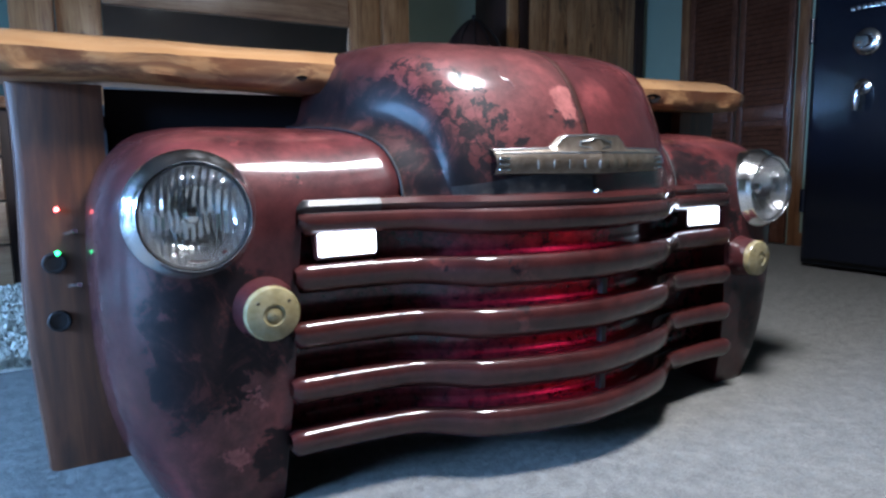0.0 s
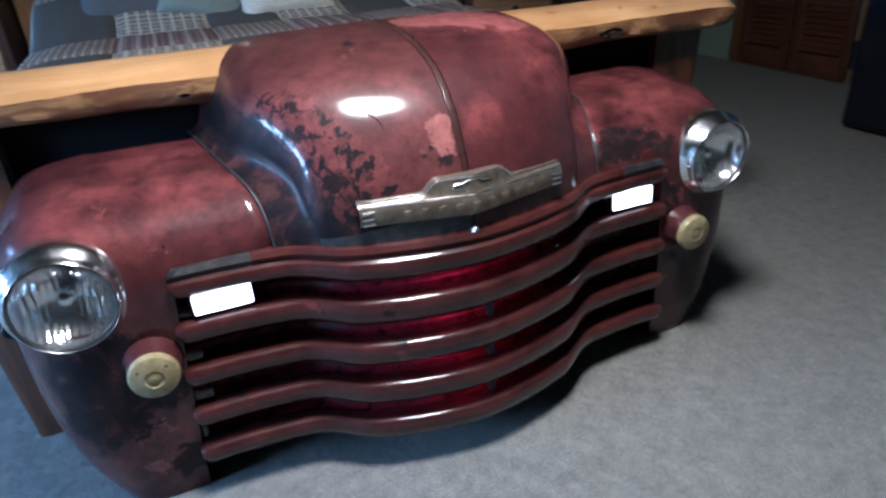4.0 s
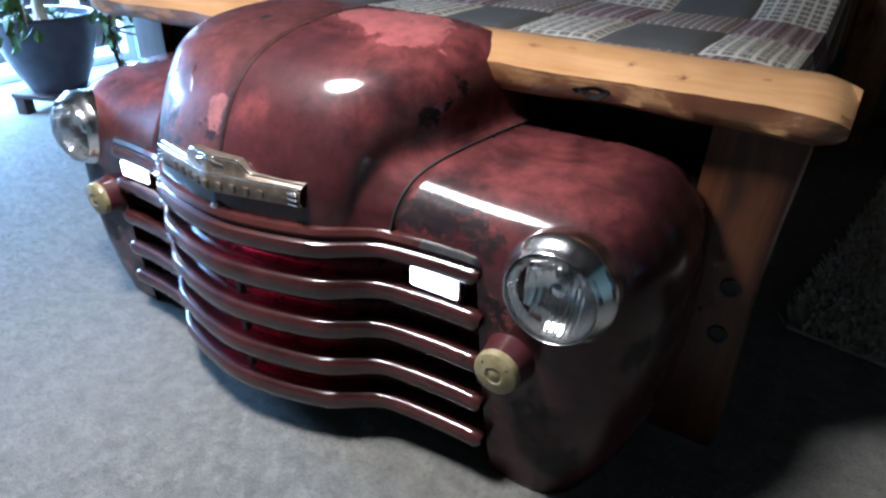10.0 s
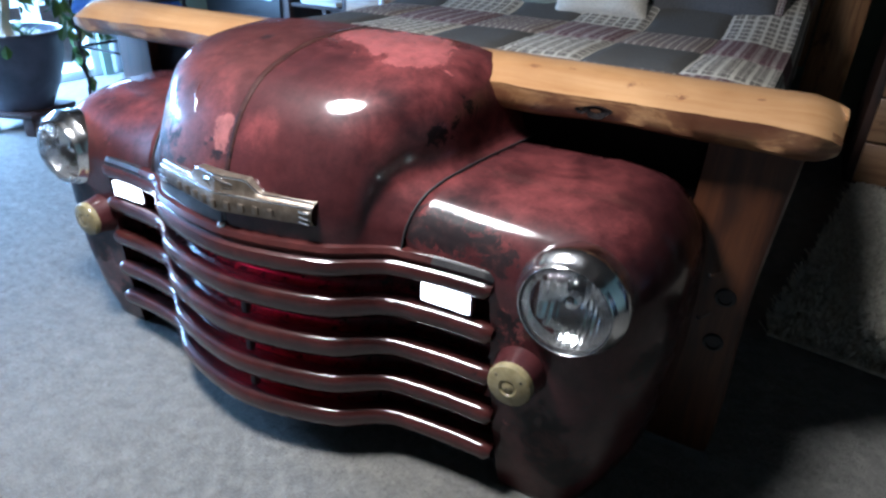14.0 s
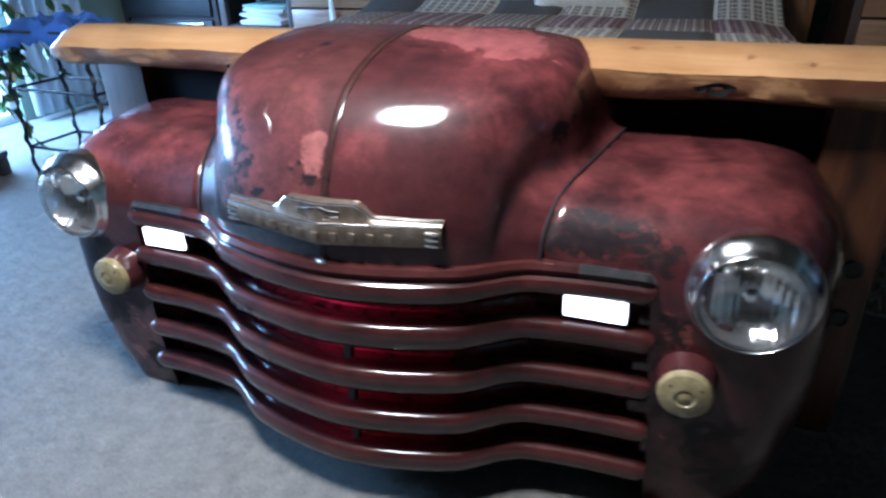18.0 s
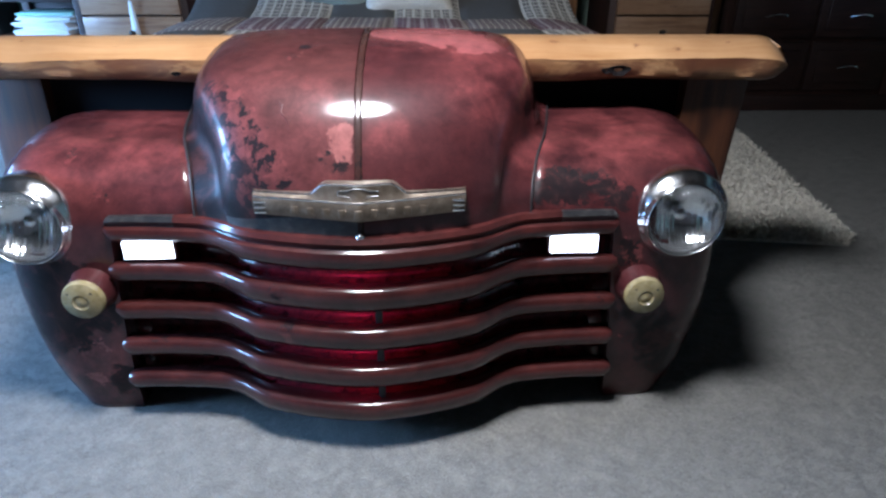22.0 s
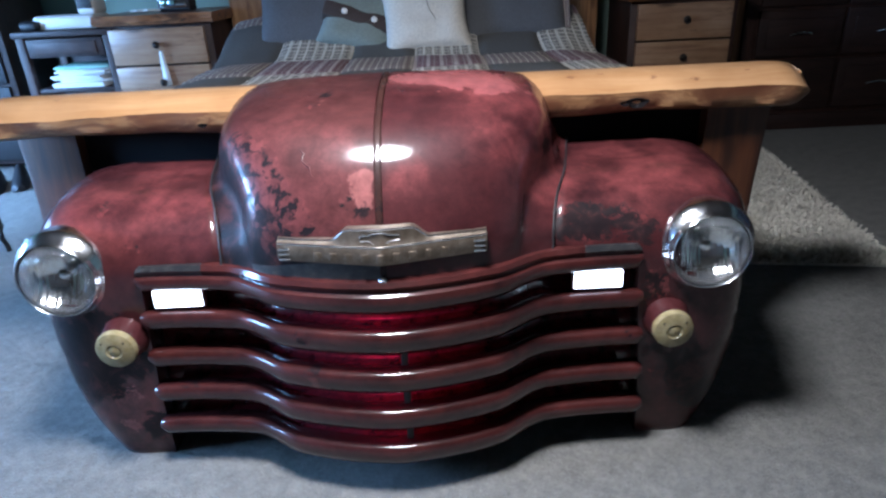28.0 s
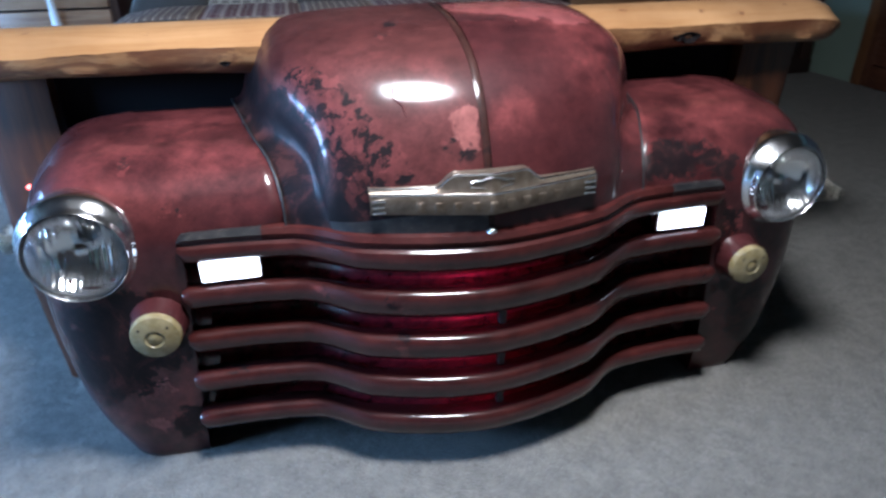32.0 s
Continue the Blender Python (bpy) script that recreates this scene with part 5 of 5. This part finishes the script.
rug(1.45, 1.66, 0.70, 1.50, -9, 42000, "shaggy cream rug on the carpet beside the bed")
rug(-1.09, 1.85, 0.44, 1.40, 0, 30000, "shaggy pale rug on the carpet by the bed's other side")

# potted ficus on a low stand
PX, PY = -2.54, 0.93
sd = thing("plant_stand", pose(PX, PY, 0, 0, 0, 20), "low dark wooden plant stand", "plant stand")
part("board", box(-0.16, 0.16, -0.16, 0.16, 0.085, 0.11, 0.005), M_DARKWOOD, sd)
for sx in (-1, 1):
    for sy in (-1, 1):
        part("foot", box(sx * 0.125 - 0.03, sx * 0.125 + 0.03, sy * 0.125 - 0.03, sy * 0.125 + 0.03, 0, 0.085, 0.005), M_DARKWOOD, sd)
pot = thing("plant_pot", pose(PX, PY, 0.110), "dark grey glazed round pot on a low stand", "plant pot")
part("bowl", lathe([(0.001, 0.0), (0.125, 0.0), (0.135, 0.02), (0.185, 0.12), (0.222, 0.24), (0.236, 0.33), (0.246, 0.345), (0.250, 0.365), (0.240, 0.378), (0.222, 0.374), (0.216, 0.34), (0.10, 0.335), (0.001, 0.335)], n=56), M_POT, pot)
rr = random.Random(8)
bm = bmesh.new()
for k in range(260):
    a, r, sz = rr.uniform(0, 6.28), 0.205 * math.sqrt(rr.random()), rr.uniform(0.006, 0.014)
    bmesh.ops.create_icosphere(bm, subdivisions=1, radius=sz, matrix=pose(r * math.cos(a), r * math.sin(a), 0.338 + sz * 0.3, rr.uniform(0, 180), rr.uniform(0, 180), 0) @ Matrix.Diagonal((1, 0.8, 0.6, 1)))
tagged(part("pebbles", bm, M_SOIL, pot, "pale pebbles on the soil"), kind="stuff")
tr = thing("ficus_tree", pose(PX, PY, 0.44), "weeping ficus tree with a pale twisted trunk", "tree")
trunk_pts = [(0.0, 0.0, 0.0), (-0.02, 0.01, 0.08), (0.0, 0.03, 0.18), (-0.05, 0.03, 0.30), (-0.06, 0.0, 0.45), (-0.03, 0.0, 0.62), (0.0, 0.02, 0.80), (0.02, 0.0, 0.98)]
part("trunk", tube(trunk_pts, [0.034, 0.028, 0.025, 0.024, 0.022, 0.019, 0.015, 0.008], 12), M_BARK, tr, "pale twisted trunk")
leaf_v, leaf_f = [], []


def leaf(p, d, size):
    d = Vector(d).normalized()
    s = d.cross(Vector((rr.uniform(-1, 1), rr.uniform(-1, 1), rr.uniform(0.2, 1)))).normalized()
    nrm = d.cross(s) * 0.12
    i = len(leaf_v)
    for u, w, b_ in ((0, 0.0, 0), (0.35, 0.26, 1), (0.35, -0.26, 1), (0.7, 0.18, 0.6), (0.7, -0.18, 0.6), (1, 0, -0.6), (0.35, 0, 0), (0.7, 0, 0)):
        leaf_v.append(tuple(Vector(p) + d * size * u + s * size * w + nrm * size * b_))
    leaf_f.extend([(i, i + 6, i + 1), (i, i + 2, i + 6), (i + 6, i + 7, i + 3, i + 1), (i + 2, i + 4, i + 7, i + 6), (i + 7, i + 5, i + 3), (i + 4, i + 5, i + 7)])


for k in range(34):
    h = rr.uniform(0.34, 1.0)
    base = Vector(interp([(q[2], q[0], q[1]) for q in trunk_pts], h) + [h])
    a = k * 2.4 + rr.uniform(-0.3, 0.3)
    L = rr.uniform(0.30, 0.62)
    out = Vector((math.cos(a), math.sin(a), 0))
    pts = [base + out * L * u + Vector((0, 0, 0.20 * u * (1 - u) * 2 - rr.uniform(0.34, 0.62) * u * u)) for u in (0, 0.25, 0.5, 0.75, 1.0)]
    part("branch", tube(pts, [0.007, 0.006, 0.005, 0.004, 0.002], 6), M_BARK, tr)
    for q in range(58):
        u = rr.uniform(0.25, 1.0)
        j = min(3, int(u * 4))
        p = pts[j].lerp(pts[j + 1], u * 4 - j)
        p = p + Vector((rr.uniform(-0.03, 0.03), rr.uniform(-0.03, 0.03), rr.uniform(-0.05, 0.02)))
        leaf(p, out * rr.uniform(-0.2, 0.8) + Vector((rr.uniform(-0.6, 0.6), rr.uniform(-0.6, 0.6), -rr.uniform(0.5, 1.2))), rr.uniform(0.055, 0.092))
me = bpy.data.meshes.new("crown")
me.from_pydata(leaf_v, [], leaf_f)
me.materials.append(M_LEAF)
cr = new("crown", me)
cr.parent = tr
tagged(cr, "dark green drooping leaves")
for k in range(3):
    pl = thing("small_plant", pose(PX + (0.13, -0.10, 0.05)[k], PY + (0.02, 0.10, -0.14)[k], 0.445), "small grassy plant among the pebbles", "plant", "plants in the pot")
    bm = bmesh.new()
    for q in range(12):
        a, h = q * 2.4, 0.03 + 0.05 * rr.random()
        tube([(0, 0, 0), (0.35 * h * math.cos(a), 0.35 * h * math.sin(a), h * 0.6), (0.9 * h * math.cos(a), 0.9 * h * math.sin(a), h)], [0.004, 0.004, 0.001], 4, bm)
    part("blades", bm, M_LEAF, pl)

# iron rack with blue cloth
rk = thing("iron_rack", pose(-1.98, 1.22, 0), "black twisted-iron rack beside the window", "rack")
for x in (-0.24, 0.24):
    for y in (-0.13, 0.13):
        part("leg", tube([(x + 0.006 * math.cos(k * 1.6), y + 0.006 * math.sin(k * 1.6), 0.02 + k * 0.028) for k in range(25)], 0.010, 6), M_BLACKMETAL, rk, "twisted iron leg")
for z in (0.16, 0.42, 0.66):
    for y in (-0.13, 0.13):
        part("rail", tube([(-0.24, y, z), (0.24, y, z)], 0.007, 8), M_BLACKMETAL, rk)
    for x in (-0.24, 0.24):
        part("cross_rail", tube([(x, -0.13, z), (x, 0.13, z)], 0.007, 8), M_BLACKMETAL, rk)
rows = []
for j in range(19):
    v = -1 + 2 * j / 18
    rows.append([Vector((0.23 * u, 0.15 * v, 0.70 + 0.035 * noise.noise((3 * u, 3 * v, 1)) + 0.03 * noise.noise((7 * u, 6 * v, 4)) - 0.10 * max(0, abs(v) - 0.8) * 4 - 0.05 * abs(u) ** 3)) for u in (-1 + 2 * i / 22 for i in range(23))])
bm = grid(rows)
cl_ = link_mesh("blue_cloth", bm, M_DENIM)
cl_.matrix_world = pose(-1.98, 1.22, 0)
tagged(cl_, "crumpled bright blue cloth on the iron rack", "cloth")
cl_.modifiers.new("thickness", "SOLIDIFY").thickness = 0.012

# glazed door, curtain and what lies outside
wd = thing("window_1", pose(XL, 0, 0), "wide sliding glass door with white frame", "glass door", kind="structure")
fw = 0.06
for y0, y1, z0, z1 in ((DY0, DY0 + fw, 0, DZ), (DY1 - fw, DY1, 0, DZ), (0.19, 0.27, 0, DZ), (DY0 + fw, DY1 - fw, 0, fw), (DY0 + fw, DY1 - fw, DZ - fw, DZ)):
    part("frame", box(-0.10, -0.03, y0, y1, z0, z1, 0.006), M_WHITE, wd, "white painted frame")
M_PANE = bpy.data.materials.new("window_pane")
M_PANE.use_nodes = True
pt_ = M_PANE.node_tree
pt_.nodes.clear()
po_, pm_, pf_ = pt_.nodes.new("ShaderNodeOutputMaterial"), pt_.nodes.new("ShaderNodeMixShader"), pt_.nodes.new("ShaderNodeFresnel")
pa_, pg_ = pt_.nodes.new("ShaderNodeBsdfTransparent"), pt_.nodes.new("ShaderNodeBsdfGlossy")
pg_.inputs["Roughness"].default_value = 0.02
for a, c in ((pf_.outputs[0], pm_.inputs[0]), (pa_.outputs[0], pm_.inputs[1]), (pg_.outputs[0], pm_.inputs[2]), (pm_.outputs[0], po_.inputs[0])):
    pt_.links.new(a, c)
for y0, y1 in ((DY0 + fw, 0.19), (0.27, DY1 - fw)):
    g_ = part("pane", box(-0.068, -0.062, y0, y1, fw, DZ - fw, 0), M_PANE, wd, "clear glass", False)
    g_.visible_shadow = False
M_SHEER = mat("pale_curtain_cloth", (0.55, 0.60, 0.66), 0.9)
cu = thing("curtain", pose(XL + 0.10, 2.06, 0), "gathered pale curtain beside the glass door", "curtain")
rows = []
for k in range(2):
    z = 0.04 + 2.10 * k
    rows.append([Vector((0.035 * math.sin(i * 0.9), -0.20 + 0.011 * i, z)) for i in range(45)])
cs = part("cloth", grid(rows), M_SHEER, cu)
cs.modifiers.new("thickness", "SOLIDIFY").thickness = 0.004
part("rod", tube([(0.0, -0.4, 2.16), (0.0, 0.5, 2.16)], 0.012, 10), M_BLACKMETAL, cu)
pic = thing("wall_hanging", pose(-2.95, YB - 0.03, 1.45), "dark red-brown hanging on the wall", "wall hanging")
part("cloth", box(-0.28, 0.28, -0.005, 0.02, -0.55, 0.45, 0.006), M_DARKWOOD, pic)
tagged(link_mesh("ground", box(-40, XL - 0.2, -40, 40, -0.30, -0.20, 0), M_CARPET, False), "pale ground outside the glass door", "ground", kind="structure")
dk_ = thing("deck_railing", pose(-3.85, 0, -0.1), "pale deck railing outside the glass door", "railing")
for z in (0.02, 0.28, 0.50, 0.72, 0.94):
    part("rail", box(-0.02, 0.02, -1.8, 3.6, z, z + 0.07, 0.004), M_WHITE, dk_)
for k in range(4):
    part("post", box(-0.045, 0.045, -1.8 + 1.77 * k, -1.71 + 1.77 * k, -0.1, 1.06, 0.006), M_WHITE, dk_)
dkf = link_mesh("deck", box(-4.1, XL - 0.15, -2.2, 4.0, -0.14, -0.06, 0.003), M_WHITE, False)
tagged(dkf, "pale painted deck boards outside", "deck", kind="structure")

# ceiling light
cl = thing("ceiling_light", pose(LIGHT[0], LIGHT[1], ZC), "white hanging ceiling light before the bed", "ceiling light")
drop = LIGHT[2] - ZC
part("housing", box(-0.26, 0.26, -0.22, 0.22, drop + 0.006, drop + 0.05, 0.02, 3), M_WHITE, cl, "white metal housing")
part("stem", lathe([(0.012, drop + 0.06), (0.012, -0.03), (0.06, -0.02), (0.065, -0.002), (0.001, -0.002)], n=24), M_BLACKMETAL, cl, "dark hanging stem")
# baseboards
for nm, d in (("baseboard", (XL, XR, YB - 0.015, YB, 0, 0.09)), ("baseboard", (XR - 0.015, XR, YF, 1.51, 0, 0.09)), ("baseboard", (XL, XR, YF, YF + 0.015, 0, 0.09))):
    tagged(link_mesh(nm, box(*d, 0.004), M_TRIM), "stained wood baseboard", "baseboard", kind="structure")
